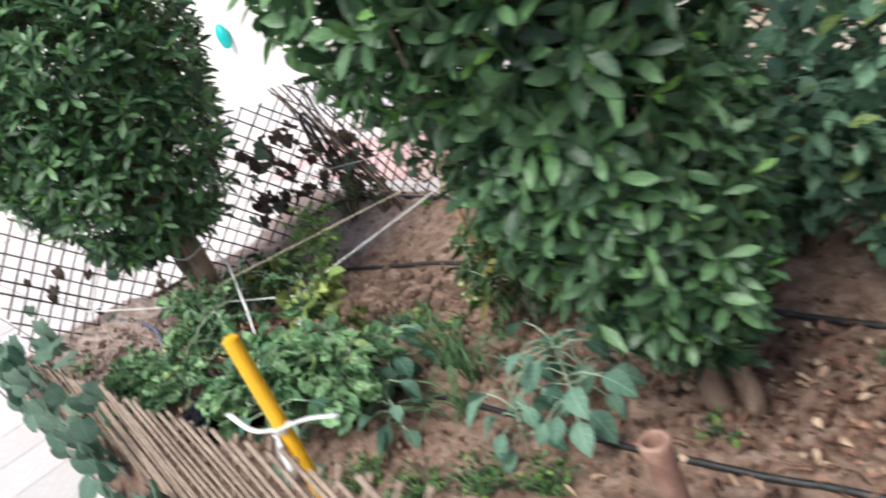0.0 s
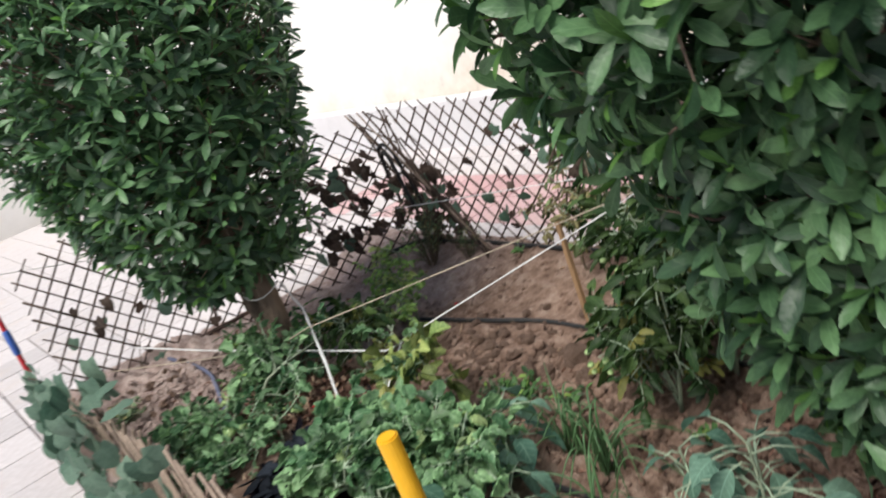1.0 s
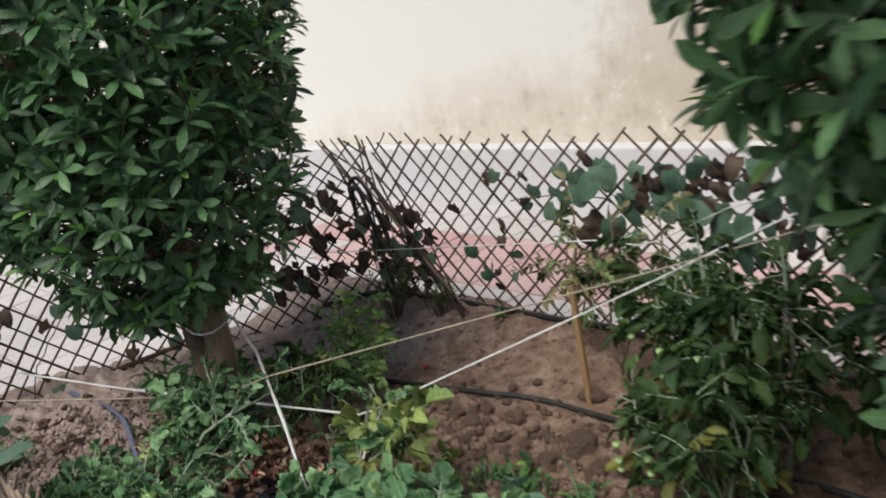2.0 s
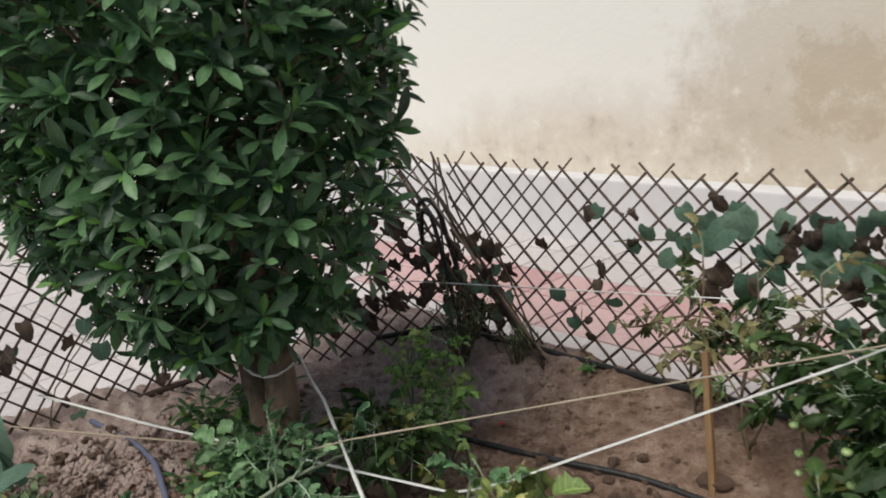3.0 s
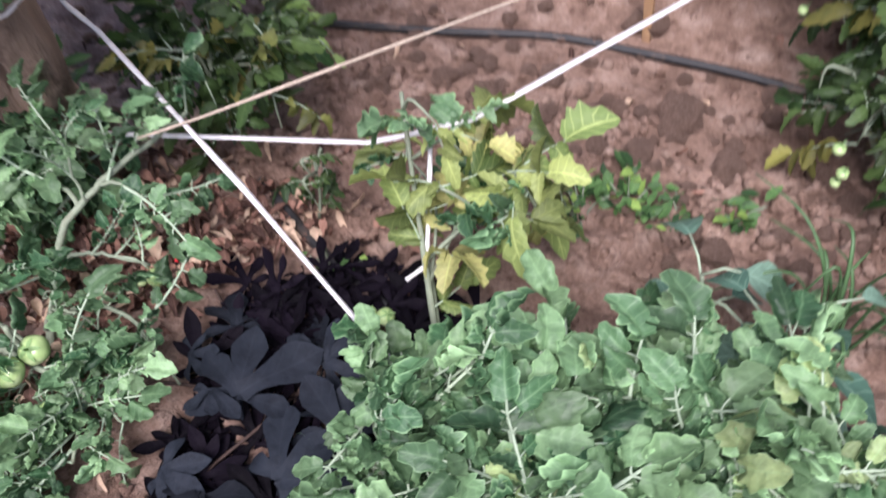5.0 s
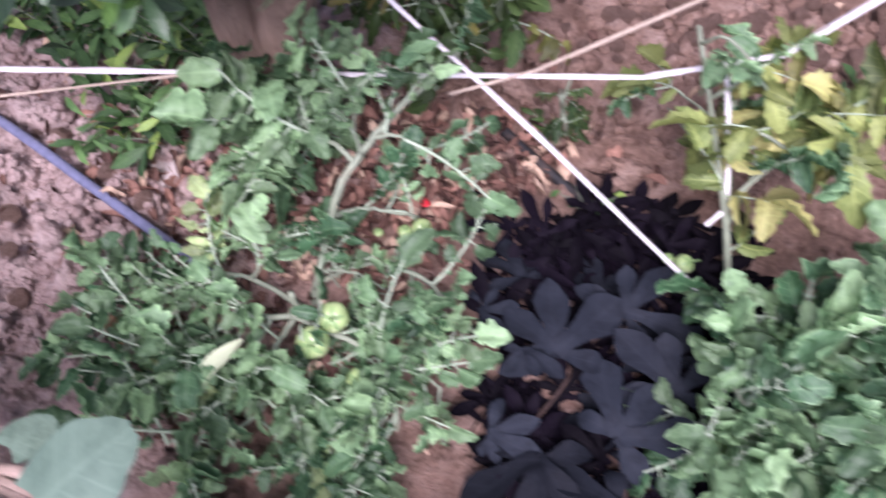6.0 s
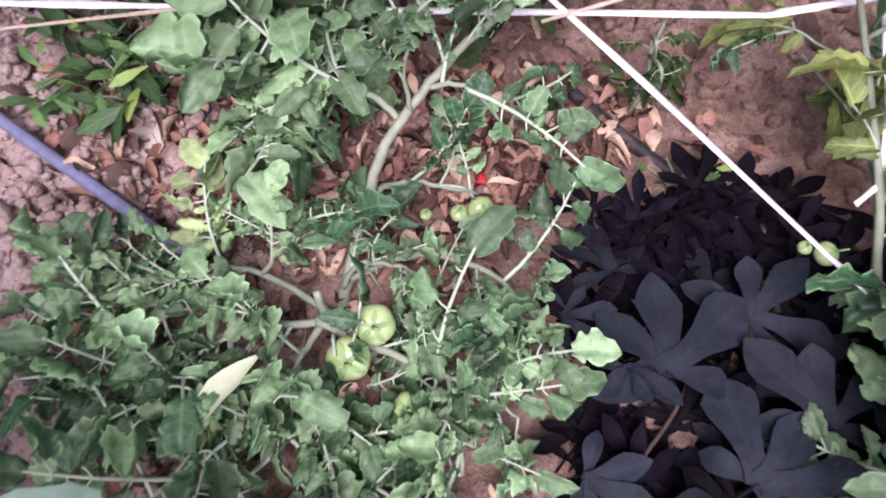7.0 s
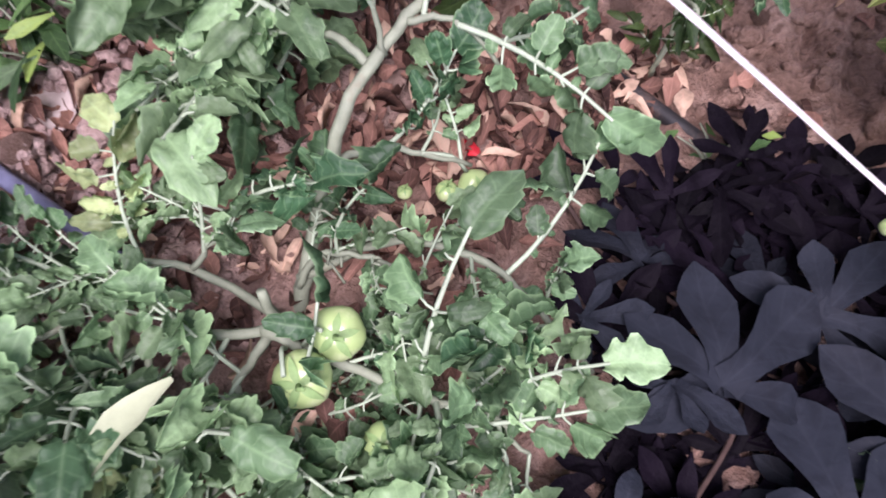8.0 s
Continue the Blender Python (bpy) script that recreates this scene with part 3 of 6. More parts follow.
def soil_height(x, y):
    """The bed: low along its middle, a little higher at the fences and round the tomatoes."""
    x, y = np.asarray(x, float), np.asarray(y, float)
    back = np.clip((y - 3.0) / 0.5, 0, 1)
    z = 0.10 * back * back * (3 - 2 * back)
    front = np.clip((2.5 - y) / 0.6, 0, 1) * np.clip((-1.2 - x) / 0.8, 0, 1)
    z = z + 0.07 * front
    z = z + 0.06 * np.exp(-((x + 2.45) ** 2 + (y - 2.28) ** 2) / 0.09)
    z = z + 0.07 * np.clip((-3.0 - x) / 0.5, 0, 1) * np.clip((3.0 - y), 0, 1)
    return z


def soil_full(x, y):
    z = soil_height(x, y)
    z = z + 0.03 * (lattice_noise(x, y, 3.2, 3) - 0.5) + 0.03 * (lattice_noise(x, y, 9, 4) - 0.5)
    rough = 0.35 + 0.9 * np.clip((lattice_noise(x, y, 2.1, 9) - 0.35) * 2.2, 0, 1)
    # trodden flat under the far lattice, dug into lumps in front of the hose
    rough = rough * (0.6 + 0.7 * np.clip((3.02 - y) / 0.15, 0, 1))
    lump = np.abs(lattice_noise(x, y, 17, 5) * 2 - 1)
    small = np.abs(lattice_noise(x, y, 38, 6) * 2 - 1)
    z = z + rough * (0.036 * (lump - 0.45) + 0.02 * (small - 0.45))
    return z


def soil_z(x, y):
    return float(soil_full(np.array([x]), np.array([y]))[0])


def build_soil():
    xs, ys = np.arange(-3.95, 2.7, 0.0135), np.arange(1.34, 3.66, 0.0135)
    X, Y = np.meshgrid(xs, ys)
    Z = soil_full(X, Y)
    edge = np.minimum.reduce([(X - xs[0]) / 0.1, (xs[-1] - X) / 0.1, (Y - ys[0]) / 0.08, (ys[-1] - Y) / 0.08])
    Z = np.where(edge < 1, Z * np.clip(edge, 0, 1) - 0.12 * (1 - np.clip(edge, 0, 1)), Z)
    h, w = X.shape
    V = np.stack([X, Y, Z], -1).reshape(-1, 3)
    a = (np.arange(h - 1)[:, None] * w + np.arange(w - 1)[None]).ravel()
    F = np.stack([a, a + 1, a + w + 1, a + w], -1)
    me = bpy.data.meshes.new("garden_soil")
    me.vertices.add(len(V))
    me.vertices.foreach_set("co", V.astype(np.float32).ravel())
    me.loops.add(F.size)
    me.loops.foreach_set("vertex_index", F.ravel().astype(np.int32))
    me.polygons.add(len(F))
    me.polygons.foreach_set("loop_start", np.arange(0, F.size, 4, dtype=np.int32))
    me.polygons.foreach_set("use_smooth", np.ones(len(F), dtype=bool))
    me.update(calc_edges=True)
    me.materials.append(SOIL)
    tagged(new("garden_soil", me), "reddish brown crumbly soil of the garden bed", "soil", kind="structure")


build_soil()
PAVE_Z = -0.10
me = mesh_from("ground", [(-400, -400, PAVE_Z - 0.03), (400, -400, PAVE_Z - 0.03), (400, 400, PAVE_Z - 0.03), (-400, 400, PAVE_Z - 0.03)], [(0, 1, 2, 3)], PAVE, smooth=False)
tagged(new("ground", me), "pale dusty ground round the garden bed", "ground", kind="structure")


def box(bm, x0, x1, y0, y1, z0, z1, bevel=0.0):
    r = bmesh.ops.create_cube(bm, size=1, matrix=Matrix.LocRotScale(((x0 + x1) / 2, (y0 + y1) / 2, (z0 + z1) / 2), None, (x1 - x0, y1 - y0, z1 - z0)))
    if bevel:
        es = list({e for v in r["verts"] for e in v.link_edges})
        bmesh.ops.bevel(bm, geom=es, offset=bevel, segments=2, affect="EDGES", profile=0.6)


def wall(name, x0, x1, y0, y1, z0, z1, mat, label, bevel=0.01):
    bm = bmesh.new()
    box(bm, x0, x1, y0, y1, z0, z1, bevel)
    return tagged(part(name, bm, mat, None), label, "wall", kind="structure")


wall("wall_north", -13, 7, 5.8, 6.05, PAVE_Z - 0.03, 4.5, WALL, "white plaster wall with brown damp stains at its foot")
wall("wall_west", -13.25, -13.0, -5, 6.05, PAVE_Z - 0.03, 4.5, PLASTER, "plain white plastered yard wall")
wall("wall_east", 7.0, 7.25, -5, 6.05, PAVE_Z - 0.03, 3.0, PLASTER, "plain white plastered yard wall")
wall("wall_south", -13, 7, -5.2, -4.95, PAVE_Z - 0.03, 2.6, PLASTER, "plain white plastered yard wall")
wall("wall_pilaster", -1.93, -1.5, 5.66, 5.797, PAVE_Z - 0.03, 4.5, BEIGE, "beige plastered pilaster on the white wall")
wall("wall_plinth", -12.99, -1.933, 5.6, 5.797, PAVE_Z - 0.03, 0.36, PLINTH, "low white painted plinth along the wall", 0.015)


# ---- lattice fences ----
def along(path, s):
    for a, b in zip(path, path[1:]):
        L = (b - a).length
        if s <= L:
            return a.lerp(b, s / L)
        s -= L
    return path[-1] + (path[-1] - path[-2]).normalized() * s


def lattice_fence(path, z0, z1, pitch, mat, label, seed, lean=0.0, thick=0.0053, jag=0.03, z1_end=None):
    """Diamond lattice of round sticks: two layers of slanting sticks along a path."""
    r = random.Random(seed)
    path = [Vector(p) for p in path]
    total = sum((b - a).length for a, b in zip(path, path[1:]))
    fence = thing("lattice_fence", (*path[0][:2], z0), label, "fence", "lattice fences round the bed")
    inv = Matrix.Translation((-path[0][0], -path[0][1], -z0))
    run = ((z1 + (z1_end or z1)) / 2 - z0) * 1.02
    for layer in (-1, 1):
        s = -run
        while s < total:
            s += pitch * r.uniform(0.9, 1.1)
            a, b = (s, s + run) if layer > 0 else (s + run, s)
            ta, tb = 0.0, 1.0
            lo, hi = min(a, b), max(a, b)
            if hi < 0.02 or lo > total - 0.02:
                continue
            def clip(t, end):
                q = a + (b - a) * t
                if q < 0:
                    return (0 - a) / (b - a)
                if q > total:
                    return (total - a) / (b - a)
                return t
            ta, tb = clip(0.0, 0), clip(1.0, 1)
            if tb - ta < 0.06:
                continue
            top = r.uniform(-jag, jag)
            pts = []
            for i in range(6):
                t = ta + (tb - ta) * i / 5
                q = along(path, a + (b - a) * t)
                z1s = z1 if z1_end is None else z1 + (z1_end - z1) * min(1, max(0, (a + (b - a) * t) / total))
                z = z0 + (z1s - z0 + (top if tb > 0.99 else 0)) * t
                d = along(path, a + (b - a) * t + 0.02) - along(path, a + (b - a) * t - 0.02)
                nrm = Vector((-d.y, d.x, 0)).normalized()
                w = nrm * (0.006 * layer + lean * (z - z0) + r.uniform(-0.003, 0.003))
                pts.append(inv @ Vector((q.x + w.x, q.y + w.y, z)))
            k = thick * r.uniform(0.75, 1.15)
            v, f = sweep(pts, [k * r.uniform(0.9, 1.1) for _ in pts], 5)
            hung("slat", mesh_from("slat", v, f, mat), fence)
    return fence


lattice_fence([(-3.1, 3.52, 0), (-1.5, 3.54, 0), (1.9, 3.56, 0)], 0.06, 0.89, 0.115, SLAT, "dark brown wooden diamond lattice fence along the bed", 11)
lattice_fence([(-3.52, 1.5, 0), (-3.66, 1.95, 0), (-3.70, 2.35, 0), (-3.5, 2.95, 0), (-3.12, 3.5, 0)], 0.03, 0.88, 0.105, SLAT, "dark brown wooden diamond lattice fence at the bed's end", 12)
lattice_fence([(-3.5, 1.40, 0), (-2.4, 1.42, 0), (-1.3, 1.41, 0), (0.3, 1.47, 0), (1.6, 1.44, 0)], -0.1, 0.30, 0.1, SLAT_PALE, "pale weathered lattice fence, leaning out over the pavement", 13, lean=0.05, thick=0.0068, z1_end=0.80)


# ---- trees ----
def clipped_tree(name, foot, stems, centre, radii, leaves, label, seed, leaf_len=0.092, low=0.0, taper=0.15, skew=0.0, profile=None, thin=0.0):
    r = random.Random(seed)
    tree = thing(name, foot, label, "tree", "clipped garden trees")
    inv = Matrix.Translation(-Vector(foot))
    for pts, rad in stems:
        path = smooth_path(pts, 5)
        n = len(path)
        rr = [rad * (1.25 - 0.55 * i / (n - 1)) * (1.2 if i == 0 else 1) for i in range(n)]
        tube_part("trunk", [inv @ q for q in path], rr, BARK, tree, sides=11, rough=0.16, rng=r)
    c, R = Vector(centre), Vector(radii)
    forks = [Vector(pts[-1]) for pts, _ in stems]
    twigs, frames, young_frames, inner = [], [], [], []
    for k in range(13):
        d = Vector((r.gauss(0, 1), r.gauss(0, 1), r.gauss(0.35, 0.8))).normalized()
        end = c + Vector([d[i] * R[i] * 0.72 for i in range(3)])
        st = r.choice(forks)
        mid = st.lerp(end, 0.5) + Vector((r.uniform(-0.06, 0.06), r.uniform(-0.06, 0.06), 0.08))
        path = smooth_path([st, mid, end], 4)
        tube_part("limb", [inv @ q for q in path], [0.017 * (1 - 0.09 * i) for i in range(len(path))], BARK, tree, sides=6)
    golden = math.pi * (3 - 5 ** 0.5)
    n = leaves
    bump_at = [(Vector((r.gauss(0, 1), r.gauss(0, 1), r.gauss(0, 1))).normalized(), r.uniform(-0.10, 0.10)) for _ in range(26)]
    if profile:
        ph, pr, px, py = (np.array(q) for q in zip(*profile))
        heights = np.linspace(ph[0], ph[-1], 400)
        share = np.cumsum(np.interp(heights, ph, pr) + 0.05)
        share = share / share[-1]
    for i in range(n):
        zz = 1 - 2 * (i + 0.5) / n
        rad = math.sqrt(1 - zz * zz)
        d = Vector((math.cos(golden * i) * rad, math.sin(golden * i) * rad, zz))
        d = (d + Vector((r.gauss(0, 0.05), r.gauss(0, 0.05), r.gauss(0, 0.05)))).normalized()
        # a clipped, boxy round shape
        q = (abs(d.x) ** 2.6 + abs(d.y) ** 2.6 + abs(d.z) ** 2.6) ** (-1 / 2.6)
        k = q * (1 + sum(a * max(0, d.dot(b)) ** 8 for b, a in bump_at)) * r.uniform(0.90, 1.03)
        w = 1 - taper * max(0.0, 0.25 - d.z)
        p = c + Vector((d.x * R.x * k * w, d.y * R.y * k * w, d.z * R.z * k))
        if profile:
            # a cone that widens upwards
            h = float(np.interp((i + 0.5) / n, share, heights))
            wide = [float(np.interp(h + e, ph, pr)) for e in (-0.05, 0, 0.05)]
            turn = golden * i + r.gauss(0, 0.06)
            d = Vector((math.cos(turn), math.sin(turn), (wide[0] - wide[2]) / 0.1)).normalized()
            k = (1 + sum(a * max(0, d.dot(b)) ** 8 for b, a in bump_at)) * (r.uniform(0.72, 1.05) if i % 2 else r.uniform(0.92, 1.05))
            c = Vector((float(np.interp(h, ph, px)), float(np.interp(h, ph, py)), h))
            p = c + Vector((math.cos(turn) * wide[1] * k, math.sin(turn) * wide[1] * k, r.gauss(0, 0.015)))
            R, w = Vector((wide[1], wide[1], 0.12)), 1
        lo = low + skew * (p.x - c.x)
        if thin and p.z < lo + 0.3 and r.random() < thin:
            continue
        if p.z < lo:
            p.z = lo + r.uniform(0, 0.12)
        out = (Vector([d[j] / R[j] for j in range(3)]).normalized() * 0.8 + Vector((0, 0, 0.75)) + Vector((r.gauss(0, 0.3), r.gauss(0, 0.3), r.gauss(0, 0.25)))).normalized()
        if d.z < -0.5 and r.random() < 0.5:
            out.z -= 0.8
        # a rosette: leaves round the twig's tip
        base = Matrix.Translation(inv @ p) @ out.to_track_quat("Y", "Z").to_matrix().to_4x4()
        count = r.choice((6, 7, 8))
        grow = r.uniform(0.75, 1.2)
        fresh = r.random() < 0.55
        turn = r.uniform(0, 360)
        for j in range(count):
            young = j >= count - 2
            tilt = r.uniform(12, 32) if young else r.uniform(32, 74)
            size = grow * (r.uniform(0.55, 0.75) if young else r.uniform(0.8, 1.15))
            m = base @ pose(0, r.uniform(-0.03, 0.0), 0, 0, turn + 137.5 * j, 0) @ pose(0, 0, 0, -tilt, 0, 0) @ Matrix.Scale(size, 4)
            (young_frames if young and fresh else frames).append(m)
        if i % 3 == 0:
            tw = [inv @ p, inv @ (p - out * 0.10), inv @ (p - out * 0.16 - d * 0.1)]
            twigs.append(sweep(tw, [0.002, 0.003, 0.004], 4, caps=False))
        for _ in range(3):
            kk = k * r.uniform(0.5, 0.85)
            pp = c + Vector((d.x * R.x * kk * w, d.y * R.y * kk * w, d.z * R.z * kk)) + Vector((r.gauss(0, 0.04), r.gauss(0, 0.04), r.gauss(0, 0.04)))
            if pp.z > low + skew * (pp.x - c.x):
                inner.append(aim(inv @ pp, (r.gauss(0, 1), r.gauss(0, 1), r.gauss(0.1, 0.5)), r.uniform(-60, 60), r.uniform(0.8, 1.3)))
    shape = blade(leaf_len, leaf_len * 0.31, 6, 0.3, 0.3)
    hung("crown", leaf_mass("crown", shape, frames, LEAF_TREE), tree)
    hung("young_growth", leaf_mass("young_growth", shape, young_frames, LEAF_SHOOT), tree, None, "fresh light green shoot tips")
    hung("inner_foliage", leaf_mass("inner_foliage", blade(leaf_len, leaf_len * 0.42, 2, 0.2, 0.25), inner, LEAF_TREE), tree)
    v, f = join(twigs)
    tagged(hung("twig_mass", mesh_from("twig_mass", v, f, BARK), tree), kind="stuff")
    return tree


FOOT1 = (-2.50, 2.22, 0.06)
clipped_tree("clipped_tree", FOOT1,
             [([FOOT1, (-2.49, 2.21, 0.3), (-2.47, 2.21, 0.55), (-2.56, 2.18, 0.95)], 0.05),
              ([(-2.545, 2.19, 0.05), (-2.54, 2.18, 0.3), (-2.58, 2.16, 0.6), (-2.75, 2.1, 1.0)], 0.038)],
             (-2.78, 2.19, 1.36), (0.78, 0.62, 0.88), 1650, "round clipped tree with dense dark green leaves and rough trunk", 21, 0.086, 0.54, 0.36, 0.2, None, 0.35)
FOOT2 = (-0.02, 2.53, 0.0)
clipped_tree("clipped_tree", FOOT2,
             [([FOOT2, (-0.02, 2.52, 0.2), (-0.03, 2.46, 0.45), (-0.06, 2.4, 0.9)], 0.034),
              ([(0.08, 2.55, 0.0), (0.06, 2.53, 0.2), (0.02, 2.45, 0.45), (0.05, 2.38, 0.9)], 0.026)],
             (-0.05, 2.38, 1.45), (0.5, 0.5, 0.8), 1250, "round clipped tree with bright shoots, leaves reaching nearly to the soil", 22, 0.088, 0.2, 0.0, 0.0,
             [(0.27, 0.05, 0.02, 2.5), (0.36, 0.14, 0.01, 2.48), (0.5, 0.24, 0.0, 2.46), (0.8, 0.31, -0.03, 2.42), (1.09, 0.36, -0.08, 2.37), (1.25, 0.43, -0.11, 2.34), (1.47, 0.5, -0.12, 2.33), (1.8, 0.5, -0.1, 2.36), (2.1, 0.36, -0.1, 2.36), (2.25, 0.08, -0.1, 2.36)])


# ---- tomato plants ----
def leaf_set(name, mat, seeds, **kw):
    out = []
    for s in seeds:
        V, F, U = compound_leaf(s, **kw)
        out.append(mesh_from(name, V, F, mat, U, True, STEM_GREEN, range(25)))
    return out


STEM_GREEN = plain("green_stalk", (0.36, 0.45, 0.32), 0.6, 0.3, 40, 0.3, 0.2)
CALYX = plain("green_calyx", (0.2, 0.33, 0.12), 0.6, 0.3, 60, 0.3, 0.2)
TOMATO_LEAVES = []
for s in range(8):
    (V, F, U), nf = fine_leaf(540 + s, 0.16, 4, 0.04)
    TOMATO_LEAVES.append(mesh_from("leaf", V, F, LEAF_TOMATO, U, True, STEM_GREEN, range(nf)))
YELLOW_LEAVES = leaf_set("leaf", LEAF_YELLOW, range(120, 126), length=0.11, pairs=2, width=0.055, curl=0.7)
BUSH_LEAF_OB = leaf_material("shrub_tomato_leaf", (0.022, 0.055, 0.016), (0.065, 0.108, 0.03), (0.2, 0.19, 0.05), 0.08, 0.3, 0.55, 0.3, "object")
BUSH_LEAVES = leaf_set("leaf", BUSH_LEAF_OB, range(140, 148), length=0.13, pairs=4, width=0.03, curl=0.9)
DRY_LEAF_OB = leaf_material("withered_leaf", (0.13, 0.11, 0.06), (0.30, 0.27, 0.13), (0.15, 0.22, 0.09), 0.3, 0.2, 0.75, 0.3, "object")
DRY_LEAVES = leaf_set("leaf", DRY_LEAF_OB, range(160, 165), length=0.11, pairs=3, width=0.026, curl=0.9)
FERN_LEAVES = leaf_set("leaf", leaf_material("pale_tomato_leaf", (0.18, 0.32, 0.09), (0.32, 0.46, 0.15), (0.38, 0.44, 0.16), 0.15, 0.35, 0.55, 0.3, "object"), range(180, 188), length=0.12, pairs=4, width=0.026, curl=0.5)


def tomato_mesh(radius, seed):
    """A green tomato: squat, faintly ribbed, dimpled at the stalk."""
    r = random.Random(seed)
    V, F = [], []
    rings, seg = 12, 20
    ph = r.uniform(0, 6)
    for i in range(rings + 1):
        a = math.pi * i / rings
        for k in range(seg):
            b = 2 * math.pi * k / seg
            rr = radius * math.sin(a) * (1 + 0.035 * math.cos(5 * b + ph) * math.sin(a))
            z = radius * 0.86 * math.cos(a)
            if a < 0.9:
                z -= radius * 0.16 * (1 - a / 0.9) ** 2
            V.append((rr * math.cos(b), rr * math.sin(b), z))
    for i in range(rings):
        for k in range(seg):
            k2 = (k + 1) % seg
            F.append((i * seg + k, (i + 1) * seg + k, (i + 1) * seg + k2, i * seg + k2))
    return mesh_from("fruit", V, F, FRUIT)


def calyx_mesh(radius, seed):
    r = random.Random(seed)
    shapes = []
    for k in range(5):
        b = blade(radius * r.uniform(0.75, 0.95), radius * 0.3, 5, 0.42, 0.1, "oval")
        shapes.append(moved(b, pose(0, 0, 0, r.uniform(4, 12), 0, 72 * k + r.uniform(-8, 8))))
    v, f = sweep([(0, 0, -0.002), (0.002, 0, radius * 0.5), (radius * 0.4, 0.002, radius * 1.0)], [radius * 0.11, radius * 0.09, radius * 0.08], 5)
    V, F, U = joined_leaves(shapes + [([tuple(q) for q in v], f, [(0.5, 0.5)] * len(v))])
    return mesh_from("calyx", V, F, CALYX, U)


def fruit_on(parent, at, radius, seed, tilt=(25, 0, 0)):
    inv = parent.matrix_basis.inverted()
    m = Matrix.Translation(inv @ Vector(at)) @ pose(0, 0, 0, *tilt)
    f = hung("fruit", tomato_mesh(radius, seed), parent, m, "smooth pale green unripe fruit")
    hung("calyx", calyx_mesh(radius, seed), f, pose(0, 0, radius * 0.79))
    return f


def tomato_plant(base, stems, shoots, region, n_leaves, leaves, label, seed, size=1.0, stem_mat=None, fruits=(), name="tomato_plant", category="plant", keep=None, low_from=0):
    """stems: lists of points with a radius; shoots: number of side shoots that end within region (centre, radii)."""
    r = random.Random(seed)
    plant = thing(name, base, label, category, "vegetable plants in the bed")
    inv = Matrix.Translation(-Vector(base))
    mat = stem_mat or STEM
    tracks = []
    for pts, rad in stems:
        path = smooth_path(pts, 5)
        rr = [rad * (1 - 0.55 * i / len(path)) * r.uniform(0.92, 1.08) for i in range(len(path))]
        tube_part("stem", [inv @ q for q in path], rr, mat, plant, sides=7)
        tracks.append(path)
    c, R = Vector(region[0]), Vector(region[1])
    for _ in range(shoots):
        st = r.choice(r.choice(tracks[low_from:len(stems)])[1:])
        d = Vector((r.gauss(0, 1), r.gauss(0, 1), r.gauss(0, 0.7))).normalized() * r.uniform(0.5, 1.0)
        end = c + Vector([d[i] * R[i] for i in range(3)])
        end.z = max(end.z, soil_z(end.x, end.y) + 0.03)
        mid = st.lerp(end, 0.5) + Vector((0, 0, 0.05)) + Vector((r.gauss(0, 0.02), r.gauss(0, 0.02), 0))
        path = smooth_path([st, mid, end], 4)
        tube_part("side_shoot", [inv @ q for q in path], [0.0036 * (1 - 0.06 * i) for i in range(len(path))], mat, plant, sides=5)
        tracks.append(path)
    for k in range(n_leaves):
        path = tracks[-1 - k % len(tracks)] if k % 3 else r.choice(tracks)
        i = r.randrange(max(1, len(path) // 4), len(path))
        p = path[i]
        d = (path[i] - path[i - 1]).normalized()
        out = d * 0.4 + Vector((r.gauss(0, 0.8), r.gauss(0, 0.8), r.uniform(-0.1, 0.6)))
        tip = p + out.normalized() * 0.12 * size
        if keep and not keep(p, tip):
            continue
        if any((p + out.normalized() * 0.07 * size - Vector(f[0])).length < 0.085 or ((p + out.normalized() * 0.04).xy - Vector(f[0]).xy).length < 0.05 for f in fruits if f[1] > 0.01):
            continue
        m = aim(inv @ p, out, r.gauss(0, 40), size * r.uniform(0.65, 1.15), r.uniform(-15, 25))
        hung("leaf", r.choice(leaves), plant, m)
    for at, rad, tilt in fruits:
        fruit_on(plant, at, rad, r.randrange(999), tilt)
    return plant


# the tomato with three ripening fruits, tied to the rope
FINE_LEAVES = []
for s in range(16):
    (V, F, U), nf = fine_leaf(500 + s, 0.19, 3 + s % 2, 0.04)
    FINE_LEAVES.append(mesh_from("leaf", V, F, LEAF_TOMATO, U, True, STEM_GREEN, range(nf)))


